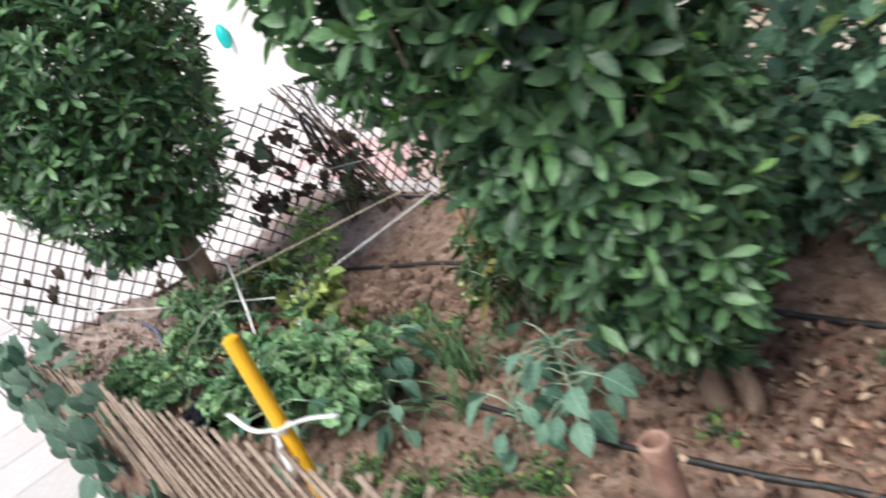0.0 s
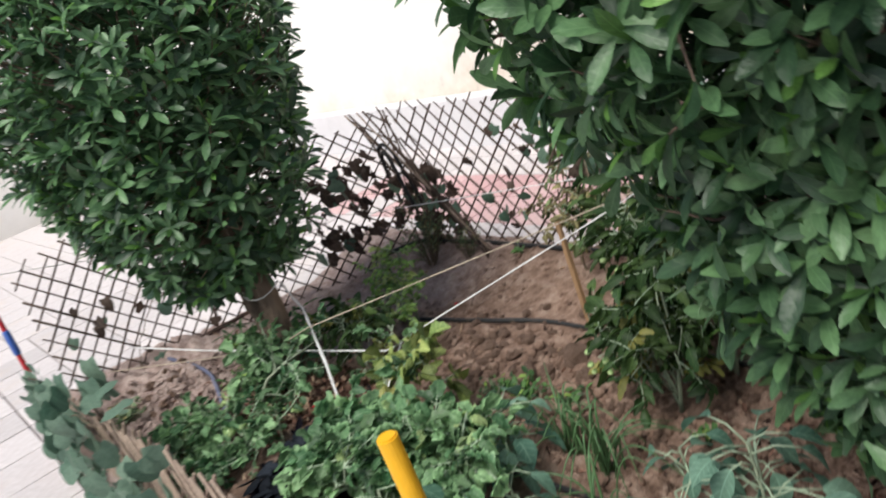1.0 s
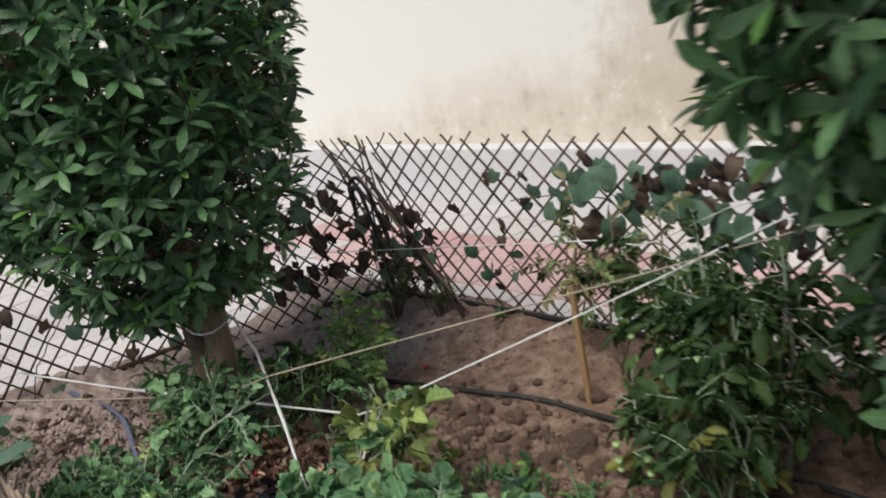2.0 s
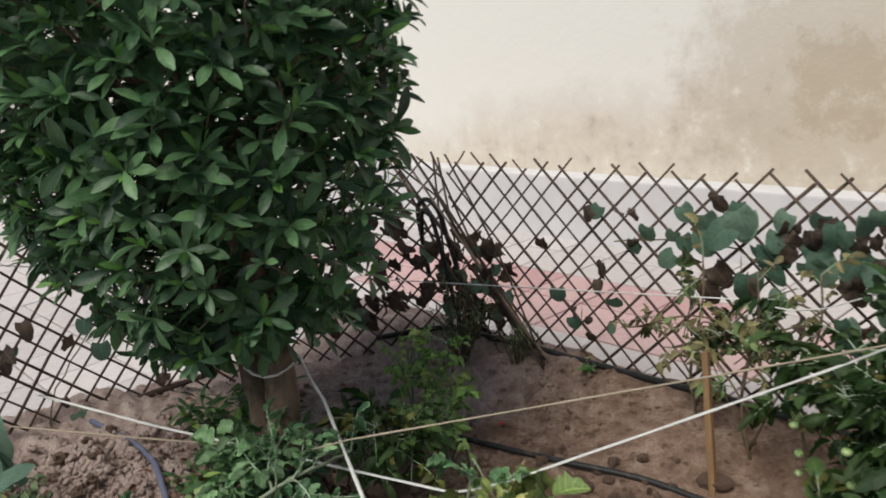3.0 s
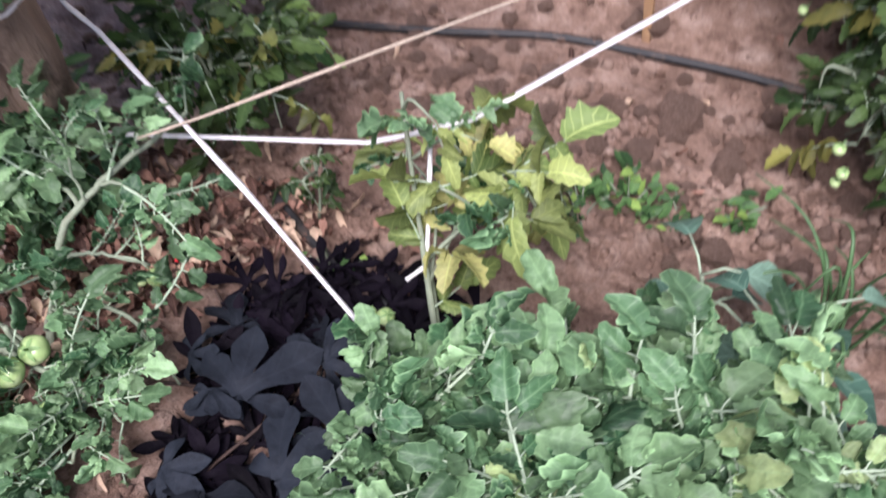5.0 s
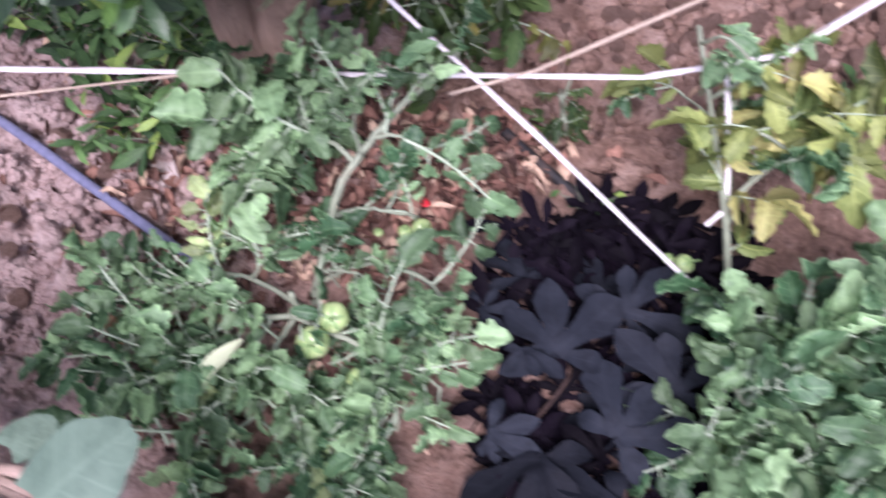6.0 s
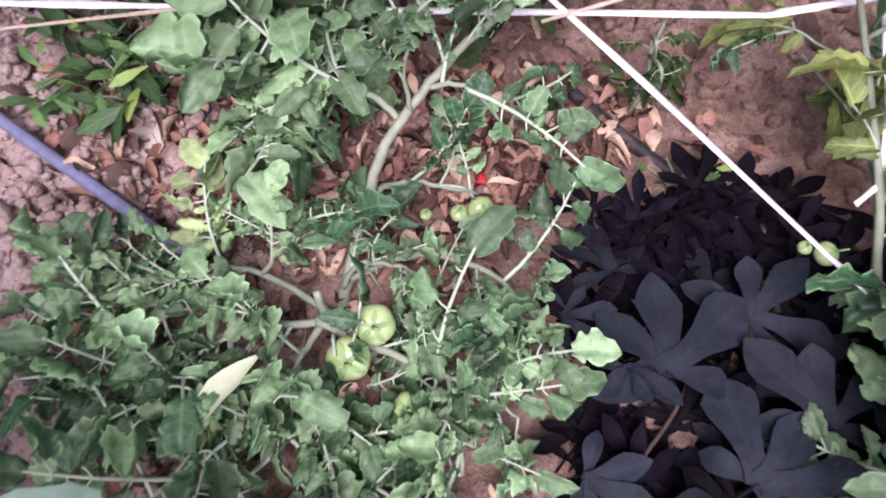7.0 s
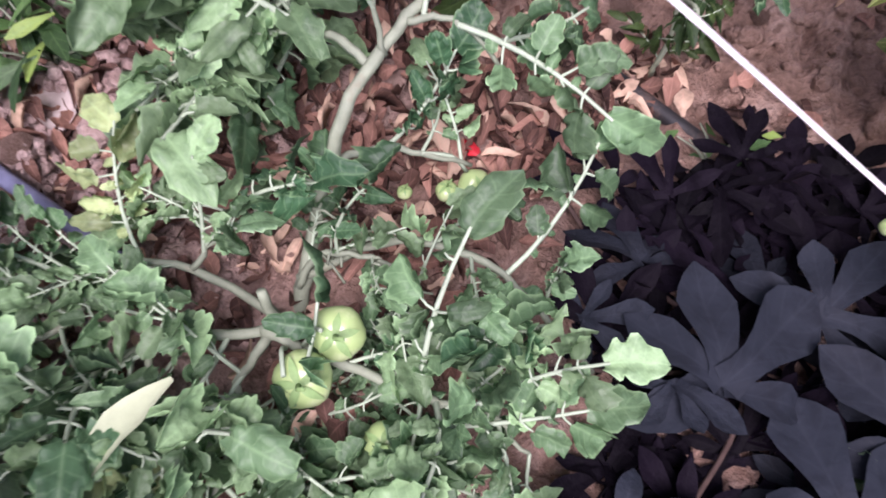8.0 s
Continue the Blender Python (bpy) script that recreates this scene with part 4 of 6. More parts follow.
def fruiting_tomato():
    r = random.Random(31)
    base = Vector((-2.335, 1.85, 0.05))
    plant = thing("tomato_plant", base, "sprawling tomato plant with curled green leaves and unripe fruit", "plant", "vegetable plants in the bed")
    inv = Matrix.Translation(-base)
    fruits = (((-2.255, 1.819, 0.175), 0.0245, (30, 5, 10)), ((-2.268, 1.772, 0.172), 0.0255, (34, -10, 30)),
              ((-2.196, 2.033, 0.125), 0.0175, (30, 50, 0)), ((-2.222, 2.022, 0.118), 0.012, (0, 0, 0)),
              ((-2.19, 1.752, 0.13), 0.02, (20, 0, 0)), ((-2.26, 2.0, 0.13), 0.008, (0, 0, 0)))
    # points, radius, leaves along it, leaf size, first share of the stem that is bare
    stems = (([(-2.335, 1.85, 0.03), (-2.33, 1.895, 0.10), (-2.326, 1.938, 0.15), (-2.311, 1.995, 0.24), (-2.286, 2.07, 0.28), (-2.254, 2.142, 0.3), (-2.2, 2.24, 0.33)], 0.0088, 5, 0.7, 0.75),
             ([(-2.334, 1.85, 0.05), (-2.325, 1.83, 0.11), (-2.337, 1.836, 0.175)], 0.0085, 0, 0.7, 0.5),
             ([(-2.328, 1.83, 0.12), (-2.325, 1.812, 0.14), (-2.366, 1.794, 0.145), (-2.421, 1.767, 0.135), (-2.474, 1.717, 0.13), (-2.477, 1.655, 0.12)], 0.0062, 14, 0.75, 0.35),
             ([(-2.328, 1.83, 0.12), (-2.32, 1.809, 0.15), (-2.247, 1.803, 0.145), (-2.16, 1.797, 0.14), (-2.138, 1.765, 0.13), (-2.109, 1.70, 0.12)], 0.006, 22, 0.7, 0.4),
             ([(-2.322, 1.812, 0.14), (-2.33, 1.76, 0.14), (-2.316, 1.72, 0.14), (-2.311, 1.65, 0.12)], 0.005, 17, 0.7, 0.2),
             ([(-2.336, 1.85, 0.08), (-2.42, 1.85, 0.14), (-2.492, 1.833, 0.14), (-2.54, 1.798, 0.13), (-2.60, 1.75, 0.11)], 0.005, 13, 0.65, 0.3),
             ([(-2.332, 1.89, 0.1), (-2.24, 1.93, 0.16), (-2.153, 1.928, 0.165), (-2.082, 1.896, 0.15), (-2.035, 1.875, 0.12)], 0.005, 11, 0.7, 0.3),
             ([(-2.318, 1.97, 0.2), (-2.287, 2.0, 0.19), (-2.245, 2.014, 0.185), (-2.2, 2.04, 0.15)], 0.0045, 7, 0.55, 0.3),
             ([(-2.30, 2.04, 0.26), (-2.34, 2.06, 0.265), (-2.38, 2.072, 0.25), (-2.446, 2.1, 0.22), (-2.5, 2.05, 0.17)], 0.0048, 15, 0.85, 0.4),
             ([(-2.28, 2.08, 0.285), (-2.24, 2.09, 0.29), (-2.19, 2.08, 0.26)], 0.004, 8, 0.8, 0.2),
             ([(-2.29, 2.05, 0.27), (-2.30, 2.06, 0.33), (-2.29, 2.08, 0.40)], 0.003, 5, 0.5, 0.4),
             ([(-2.33, 1.88, 0.1), (-2.31, 1.9, 0.14), (-2.26, 1.91, 0.15), (-2.21, 1.90, 0.14)], 0.004, 9, 0.5, 0.2),
             ([(-2.316, 1.72, 0.14), (-2.25, 1.70, 0.13), (-2.2, 1.66, 0.12), (-2.17, 1.6, 0.1)], 0.004, 18, 0.7, 0.1),
             ([(-2.421, 1.767, 0.135), (-2.40, 1.70, 0.13), (-2.41, 1.63, 0.11), (-2.43, 1.57, 0.1)], 0.004, 12, 0.7, 0.2),
             ([(-2.16, 1.797, 0.14), (-2.11, 1.80, 0.15), (-2.07, 1.78, 0.13)], 0.0035, 6, 0.65, 0.2),
             ([(-2.492, 1.833, 0.14), (-2.50, 1.77, 0.14), (-2.55, 1.71, 0.13), (-2.56, 1.65, 0.11)], 0.004, 10, 0.65, 0.2),
             ([(-2.31, 1.83, 0.085), (-2.26, 1.80, 0.085), (-2.21, 1.82, 0.085), (-2.19, 1.86, 0.08)], 0.003, 14, 0.5, 0.05),
             ([(-2.31, 1.82, 0.085), (-2.29, 1.76, 0.085), (-2.24, 1.72, 0.085)], 0.003, 11, 0.5, 0.05),
             ([(-2.42, 1.85, 0.14), (-2.40, 1.88, 0.17), (-2.41, 1.91, 0.16)], 0.0035, 9, 0.55, 0.2))
    for pts, rad, count, size, bare in stems:
        count = round(count * (1.0 if pts[-1][0] < -2.4 else 0.75))
        path = smooth_path(pts, 5)
        path = [q + Vector((r.gauss(0, 0.0012), r.gauss(0, 0.0012), r.gauss(0, 0.0012))) for q in path]
        n = len(path)
        tube_part("stem", [inv @ q for q in path], [rad * (1 - 0.5 * i / n) * r.uniform(0.93, 1.07) for i in range(n)], STEM, plant, sides=7)
        for k in range(count):
            i = min(n - 1, max(1, int(n * (bare + (1 - bare) * (k + r.random()) / count))))
            p = path[i]
            d = (path[i] - path[i - 1]).normalized()
            sideways = d.cross(Vector((0, 0, 1))) * (1 if k % 2 else -1)
            for _ in range(6):
                out = d * r.uniform(0.1, 0.9) + sideways * r.uniform(0.3, 1.0) + Vector((0, 0, r.uniform(-0.2, 0.7)))
                mid = p + out.normalized() * 0.1 * size
                tip = p + out.normalized() * 0.19 * size
                if p.z < 0.09 and tip.z < 0.135 or all((mid.xy - Vector(f[0]).xy - Vector((-0.015, -0.02))).length > 0.038 and (tip - Vector(f[0])).length > 0.04 for f in fruits if f[1] > 0.01) and (tip.xy - Vector((-2.205, 2.01))).length > 0.075 and (mid.xy - Vector((-2.205, 2.01))).length > 0.06 and tip.x < -2.04 and (tip.y < 1.92 + 0.2 * (tip.x + 2.5) or p.y > 1.93 or tip.x > -2.25):
                    break
            else:
                continue
            tip.z = max(tip.z, soil_z(tip.x, tip.y) + 0.03)
            hung("leaf", r.choice(FINE_LEAVES), plant, aim(inv @ p, tip - p, r.gauss(0, 42), size * r.uniform(0.6, 1.2), r.uniform(-25, 35)))
    # thin fruit stalks, withered flowers
    for pts in ([(-2.287, 1.806, 0.15), (-2.27, 1.81, 0.19), (-2.262, 1.808, 0.2)], [(-2.3, 1.80, 0.15), (-2.29, 1.785, 0.19), (-2.277, 1.762, 0.197)], [(-2.245, 2.014, 0.185), (-2.22, 2.03, 0.17), (-2.205, 2.034, 0.145)]):
        tube_part("fruit_stalk", [inv @ Vector(q) for q in smooth_path(pts, 3)], 0.0022, STEM_GREEN, plant, sides=5)
    for k in range(14):
        p = Vector((-2.27 + r.gauss(0, 0.03), 1.905 + r.gauss(0, 0.018), 0.155 + r.gauss(0, 0.012)))
        q = p + Vector((r.gauss(0, 0.02), r.gauss(0, 0.02), r.uniform(0.0, 0.02)))
        tube_part("flower_stalk", [inv @ p, inv @ (p.lerp(q, 0.5) + Vector((0, 0, 0.006))), inv @ q], 0.0014, STEM, plant, sides=4)
    for at, rad, tilt in fruits:
        fruit_on(plant, at, rad, r.randrange(999), tilt)


fruiting_tomato()
# the yellowing tomato
tomato_plant((-1.66, 2.07, 0.04),
             [([(-1.66, 2.07, 0.03), (-1.70, 2.12, 0.11), (-1.737, 2.178, 0.19), (-1.80, 2.28, 0.28), (-1.86, 2.38, 0.36)], 0.0075),
              ([(-1.74, 2.19, 0.2), (-1.68, 2.26, 0.25), (-1.6, 2.3, 0.25), (-1.56, 2.34, 0.2)], 0.0045)],
             7, ((-1.77, 2.34, 0.27), (0.17, 0.09, 0.12)), 44, YELLOW_LEAVES + TOMATO_LEAVES[:2],
             "thin tomato plant with yellowing leaves tied up with raffia", 32, 0.72,
             fruits=(((-1.774, 2.094, 0.149), 0.0155, (0, 30, 0)), ((-1.80, 2.094, 0.15), 0.009, (0, 0, 0))))
# lush tomatoes beside it
tomato_plant((-1.48, 1.9, 0.05), [([(-1.48, 1.9, 0.03), (-1.46, 1.92, 0.15), (-1.5, 1.95, 0.28)], 0.007), ([(-1.48, 1.9, 0.04), (-1.6, 1.85, 0.15), (-1.66, 1.84, 0.2)], 0.006)],
             18, ((-1.47, 1.92, 0.2), (0.27, 0.2, 0.12)), 125, TOMATO_LEAVES, "lush bluish green tomato plant", 33, 0.9)
tomato_plant((-1.18, 2.02, 0.04), [([(-1.18, 2.02, 0.02), (-1.2, 2.03, 0.13), (-1.18, 2.08, 0.26)], 0.007)],
             12, ((-1.2, 2.03, 0.17), (0.24, 0.18, 0.11)), 80, TOMATO_LEAVES, "lush bluish green tomato plant", 34, 0.9)
tomato_plant((-2.05, 2.32, 0.05), [([(-2.05, 2.32, 0.03), (-2.04, 2.33, 0.1), (-2.05, 2.35, 0.17)], 0.004)],
             3, ((-2.05, 2.33, 0.12), (0.06, 0.06, 0.05)), 9, BUSH_LEAVES, "small dark green seedling", 35, 0.45)
# beside the trunk and behind it
tomato_plant((-2.55, 2.14, 0.08), [([(-2.55, 2.14, 0.06), (-2.53, 2.13, 0.16), (-2.5, 2.14, 0.25)], 0.005)],
             6, ((-2.47, 2.15, 0.17), (0.1, 0.05, 0.05)), 22, TOMATO_LEAVES, "tomato shoots at the foot of the tree", 36, 0.85)
tomato_plant((-2.3, 2.42, 0.05), [([(-2.3, 2.42, 0.03), (-2.32, 2.42, 0.16), (-2.3, 2.44, 0.3)], 0.005)],
             14, ((-2.28, 2.46, 0.24), (0.2, 0.14, 0.17)), 70, BUSH_LEAVES, "dark leafy tomato shoots beside the trunk", 37, 0.85)
for k, (x, y, h) in enumerate(((-2.5, 2.86, 0.36), (-2.68, 2.83, 0.3), (-2.36, 2.72, 0.24))):
    tomato_plant((x, y, 0.03), [([(x, y, 0.0), (x + 0.02, y + 0.01, h * 0.5), (x - 0.01, y + 0.03, h)], 0.006)],
                 7, ((x, y, h * 0.72), (0.14, 0.11, h * 0.34)), 30, FERN_LEAVES, "light green upright tomato plant", 40 + k, 0.72)
# the tall tomato bushes along the far fence
for k, (x, y, h, w, nl) in enumerate(((-1.16, 3.1, 0.62, 0.22, 90), (-1.0, 2.98, 0.68, 0.2, 90), (-0.9, 2.72, 0.5, 0.2, 70), (-0.84, 2.95, 0.7, 0.24, 80), (-0.6, 3.15, 0.85, 0.28, 85), (-1.05, 2.78, 0.34, 0.18, 45), (-0.3, 3.2, 0.95, 0.28, 70))):
    tomato_plant((x, y, 0.02), [([(x, y, 0.0), (x + 0.04, y, h * 0.5), (x, y + 0.05, h)], 0.008), ([(x, y, 0.02), (x - 0.08, y + 0.02, h * 0.45), (x - 0.14, y, h * 0.8)], 0.006)],
                 16, ((x, y, h * 0.6), (w, 0.2, h * 0.42)), nl, BUSH_LEAVES, "tall bushy green tomato plant by the fence", 50 + k, 0.95,
                 fruits=(((x - w * 0.7, y - 0.12, h * 0.6), 0.012, (0, 0, 0)), ((x - w * 0.6, y - 0.14, h * 0.5), 0.011, (20, 0, 0)), ((x - w * 0.62, y - 0.13, h * 0.4), 0.010, (0, 20, 0))))
# withered tomatoes behind the stake
for k, (x, y) in enumerate(((-1.58, 3.28), (-1.8, 3.36), (-1.42, 3.33))):
    tomato_plant((x, y, 0.05), [([(x, y, 0.03), (x - 0.03, y, 0.25), (x + 0.03, y - 0.02, 0.52), (x + 0.02, y, 0.66)], 0.006), ([(x, y, 0.2), (x - 0.15, y + 0.02, 0.36), (x - 0.32, y + 0.03, 0.34)], 0.004)],
                 8, ((x, y, 0.42), (0.3, 0.07, 0.2)), 30, DRY_LEAVES + BUSH_LEAVES[:1], "withered tomato plant with thin dry stems", 60 + k, 0.85, STEM_DRY)


# ---- low plants of many small leaves ----
def leafy_clump(name, at, radius, height, count, shape, mat, label, seed, stems=8, up=0.5, category="weed", group="weeds in the bed", stem_mat=None, jitter=0.5):
    r = random.Random(seed)
    clump = thing(name, at, label, category, group)
    frames, sticks = [], []
    for k in range(stems):
        a, q = r.uniform(0, 6.28), r.uniform(0.15, 1) ** 0.6
        tip = Vector((math.cos(a) * radius * q, math.sin(a) * radius * q, height * r.uniform(0.5, 1.0) * (1.1 - 0.5 * q)))
        path = smooth_path([(tip.x * 0.15, tip.y * 0.15, -0.01), (tip.x * 0.5, tip.y * 0.5, tip.z * 0.6), tuple(tip)], 4)
        sticks.append(sweep(path, [0.003 - 0.00022 * i for i in range(len(path))], 4, caps=False))
        for _ in range(count // stems):
            p = path[r.randrange(2, len(path))] + Vector((r.gauss(0, 0.008), r.gauss(0, 0.008), r.gauss(0, 0.006)))
            frames.append(aim(p, (r.gauss(0, 1), r.gauss(0, 1), up + r.gauss(0, jitter)), r.gauss(0, 30), r.uniform(0.6, 1.25)))
    for v, f in sticks:
        hung("stem", mesh_from("stem", v, f, stem_mat or STEM), clump)
    hung("foliage", leaf_mass("foliage", shape, frames, mat), clump)
    return clump


OVAL = blade(0.036, 0.02, 3, 0.2, 0.25, "oval")
SMALL = blade(0.02, 0.013, 2, 0.2, 0.2, "oval")
LONGISH = blade(0.075, 0.022, 4, 0.35, 0.25, "obovate")
NEEDLE = blade(0.03, 0.005, 2, 0.1, 0.2, "oval")
for k, (x, y, rad, h, n) in enumerate(((-1.5, 2.58, 0.12, 0.07, 90), (-1.4, 2.6, 0.08, 0.06, 50), (-1.3, 2.63, 0.06, 0.05, 34), (-1.58, 2.52, 0.09, 0.08, 60), (-2.31, 3.44, 0.05, 0.06, 24),
                                       (-1.95, 2.2, 0.06, 0.05, 24), (0.03, 2.42, 0.07, 0.06, 30), (0.3, 2.85, 0.05, 0.06, 20), (-0.75, 2.62, 0.06, 0.08, 30))):
    leafy_clump("weed", (x, y, soil_z(x, y)), rad, h, n, SMALL if k % 2 else OVAL, LEAF_WEED, "low dark green weed on the bare soil", 70 + k, 9)
for k, (x, y, rad, h, n) in enumerate(((-3.08, 2.28, 0.2, 0.22, 150), (-2.9, 2.42, 0.19, 0.26, 150), (-2.86, 2.14, 0.15, 0.18, 90), (-2.74, 2.08, 0.07, 0.1, 30), (-3.2, 2.5, 0.17, 0.2, 110), (-2.72, 2.28, 0.14, 0.24, 120))):
    leafy_clump("weed", (x, y, soil_z(x, y)), rad, h, n, LONGISH, LEAF_WEED, "bright green long-leaved weeds under the tree", 90 + k, 10)
for k, (x, y) in enumerate(((-3.15, 1.6),)):
    leafy_clump("weed", (x, y, soil_z(x, y)), 0.12, 0.13, 110, OVAL, LEAF_HERB, "pale green weeds beside the lattice", 110 + k, 10)
leafy_clump("herb_bush", (-2.86, 3.28, 0.08), 0.17, 0.48, 900, NEEDLE, LEAF_HERB, "wispy grey-green herb bush near the corner", 120, 26, 0.9, "plant", "herbs", STEM_DRY)
leafy_clump("herb_bush", (-2.62, 3.36, 0.08), 0.12, 0.26, 300, NEEDLE, LEAF_HERB, "wispy grey-green herb bush near the corner", 121, 14, 0.9, "plant", "herbs", STEM_DRY)
for k, (x, y, rad, h) in enumerate(((-0.46, 1.95, 0.13, 0.12), (-0.66, 1.88, 0.12, 0.12), (-0.3, 2.08, 0.1, 0.1), (-0.9, 1.82, 0.12, 0.14))):
    leafy_clump("parsley", (x, y, soil_z(x, y)), rad, h, 260, SMALL, LEAF_WEED, "bushy green parsley close to the lattice", 130 + k, 16, 0.7, "herb", "herbs")
for k, (x, y, rad, h, n) in enumerate(((-0.12, 3.28, 0.3, 1.15, 1100), (0.3, 3.22, 0.38, 1.35, 1700), (0.85, 3.22, 0.42, 1.5, 1800), (1.4, 3.2, 0.45, 1.6, 1700))):
    leafy_clump("shrub", (x, y, 0.05), rad, h, n, blade(0.08, 0.042, 4, 0.35, 0.25, "oval"), LEAF_BUSH, "tall leafy dark green shrub against the fence", 140 + k, 60, 0.2, "shrub", "shrubs along the fence", STEM_DRY, 0.7)


# ---- onions ----
def onion_clump(at, count, height, seed):
    r = random.Random(seed)
    clump = thing("onion_plant", at, "clump of bent green onion leaves", "plant", "vegetable plants in the bed")
    for k in range(count):
        a = r.uniform(0, 6.28)
        out = Vector((math.cos(a), math.sin(a), 0))
        h, reach = height * r.uniform(0.6, 1.1), r.uniform(0.05, 0.2)
        b = Vector((r.gauss(0, 0.02), r.gauss(0, 0.02), -0.01))
        path = smooth_path([b, b + out * reach * 0.25 + Vector((0, 0, h * 0.6)), b + out * reach * 0.7 + Vector((0, 0, h * r.uniform(0.75, 1.0))), b + out * reach * 1.4 + Vector((0, 0, h * r.uniform(0.3, 0.95)))], 4)
        n = len(path)
        tube_part("leaf", path, [0.0045 * (1 - 0.85 * (i / n) ** 2) for i in range(n)], ONION, clump, sides=5, flat=0.6)
    return clump


ONION = plain("onion_leaf", (0.075, 0.15, 0.06), 0.5, 0.4, 30, 0.3, 0.1, dirt=(0.2, 0.22, 0.1), dirt_scale=6, dirt_from=0.6)
onion_clump((-0.92, 2.37, 0.0), 26, 0.26, 150)
onion_clump((-1.1, 2.42, 0.0), 20, 0.24, 151)
onion_clump((-0.8, 2.2, 0.0), 12, 0.2, 152)


# ---- broad-leaved plants ----
BROAD_LEAVES = []
for s in range(4):
    V, F, U = blade(0.085, 0.062, 6, 0.5, 0.25, "oval", 0.04, 200 + s)
    BROAD_LEAVES.append(mesh_from("leaf", V, F, LEAF_BROAD, U))


def broad_plant(at, height, spread, count, label, seed):
    r = random.Random(seed)
    plant = thing("broad_leaf_plant", at, label, "plant", "vegetable plants in the bed")
    path = smooth_path([(0, 0, -0.01), (0.01, 0.01, height * 0.5), (-0.01, 0.02, height)], 5)
    tube_part("stem", path, [0.006 * (1 - 0.04 * i) for i in range(len(path))], STEM, plant, sides=6)
    for k in range(count):
        p = path[2 + k % (len(path) - 2)]
        a = 2.4 * k + r.uniform(-0.3, 0.3)
        end = p + Vector((math.cos(a), math.sin(a), r.uniform(0.0, 0.5))) * spread * r.uniform(0.4, 1.0)
        tube_part("petiole", [p, p.lerp(end, 0.5) + Vector((0, 0, 0.015)), end], [0.0028, 0.0024, 0.002], STEM_GREEN, plant, sides=5)
        hung("leaf", r.choice(BROAD_LEAVES), plant, aim(end, (math.cos(a), math.sin(a), r.uniform(-0.7, 0.1)), r.gauss(0, 20), r.uniform(0.7, 1.25)))
    return plant


for k, (x, y, h, s, n) in enumerate(((-1.2, 2.24, 0.2, 0.12, 15), (-1.32, 2.33, 0.17, 0.1, 11), (-0.36, 2.3, 0.3, 0.16, 20), (-0.52, 2.2, 0.22, 0.13, 14), (-0.48, 2.46, 0.2, 0.13, 13), (-0.66, 2.4, 0.16, 0.1, 9), (-0.98, 2.05, 0.2, 0.12, 13), (-1.25, 1.8, 0.24, 0.14, 13))):
    broad_plant((x, y, soil_z(x, y)), h, s, n, "young plant with broad dusty green leaves", 160 + k)


# ---- the dark sweet potato ----
def sweet_potato():
    r = random.Random(170)
    vine = thing("sweet_potato_vine", (-1.88, 1.95, 0.05), "creeping sweet potato vine with lobed slate-purple leaves", "plant", "vegetable plants in the bed")
    inv = Matrix.Translation((1.88, -1.95, -0.05))
    kinds, dark = [], []
    for s in range(6):
        V, F, U = palm_leaf(300 + s, 0.15, 0.95 + 0.06 * s)
        kinds.append(mesh_from("leaf", V, F, LEAF_PURPLE, U))
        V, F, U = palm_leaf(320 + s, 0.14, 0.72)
        dark.append(mesh_from("leaf", V, F, LEAF_PURPLE_AND_SHADE, U))
    for k in range(7):
        a = k * 0.9
        pts = [(-1.88, 1.95, 0.06)]
        for j in range(3):
            x, y = pts[-1][0] + math.cos(a) * 0.09 + r.gauss(0, 0.02), pts[-1][1] + math.sin(a) * 0.09
            pts.append((x, y, soil_z(x, y) + 0.02))
        tube_part("runner", [inv @ q for q in smooth_path(pts, 4)], 0.003, WOOD_DARK, vine, sides=5)
    # a floor of near-black leaves that paints the gaps' shade, slate ones over it
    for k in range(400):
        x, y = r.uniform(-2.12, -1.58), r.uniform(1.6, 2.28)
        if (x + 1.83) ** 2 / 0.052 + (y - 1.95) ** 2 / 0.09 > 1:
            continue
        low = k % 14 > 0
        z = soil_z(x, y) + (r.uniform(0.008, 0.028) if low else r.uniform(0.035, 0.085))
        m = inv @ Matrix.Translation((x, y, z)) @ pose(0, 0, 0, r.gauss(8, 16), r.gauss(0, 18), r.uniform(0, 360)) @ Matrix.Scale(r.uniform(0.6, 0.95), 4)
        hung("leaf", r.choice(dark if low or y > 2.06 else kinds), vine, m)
    for x, y, z, rz, s in ((-1.925, 1.89, 0.14, 22, 1.5), (-1.80, 1.80, 0.125, -25, 1.25), (-1.84, 2.0, 0.115, -35, 1.15), (-1.74, 1.89, 0.13, 15, 1.2), (-1.90, 1.73, 0.12, 190, 1.35), (-1.77, 1.70, 0.12, 130, 1.2)):
        hung("leaf", kinds[int(rz) % 6], vine, inv @ pose(x, y, z, 14, 6, rz) @ Matrix.Scale(s, 4))
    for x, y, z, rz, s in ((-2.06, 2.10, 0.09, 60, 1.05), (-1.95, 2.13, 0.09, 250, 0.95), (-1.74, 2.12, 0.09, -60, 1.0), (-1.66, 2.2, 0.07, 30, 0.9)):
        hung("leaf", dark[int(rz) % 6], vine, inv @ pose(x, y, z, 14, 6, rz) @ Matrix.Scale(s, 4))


sweet_potato()

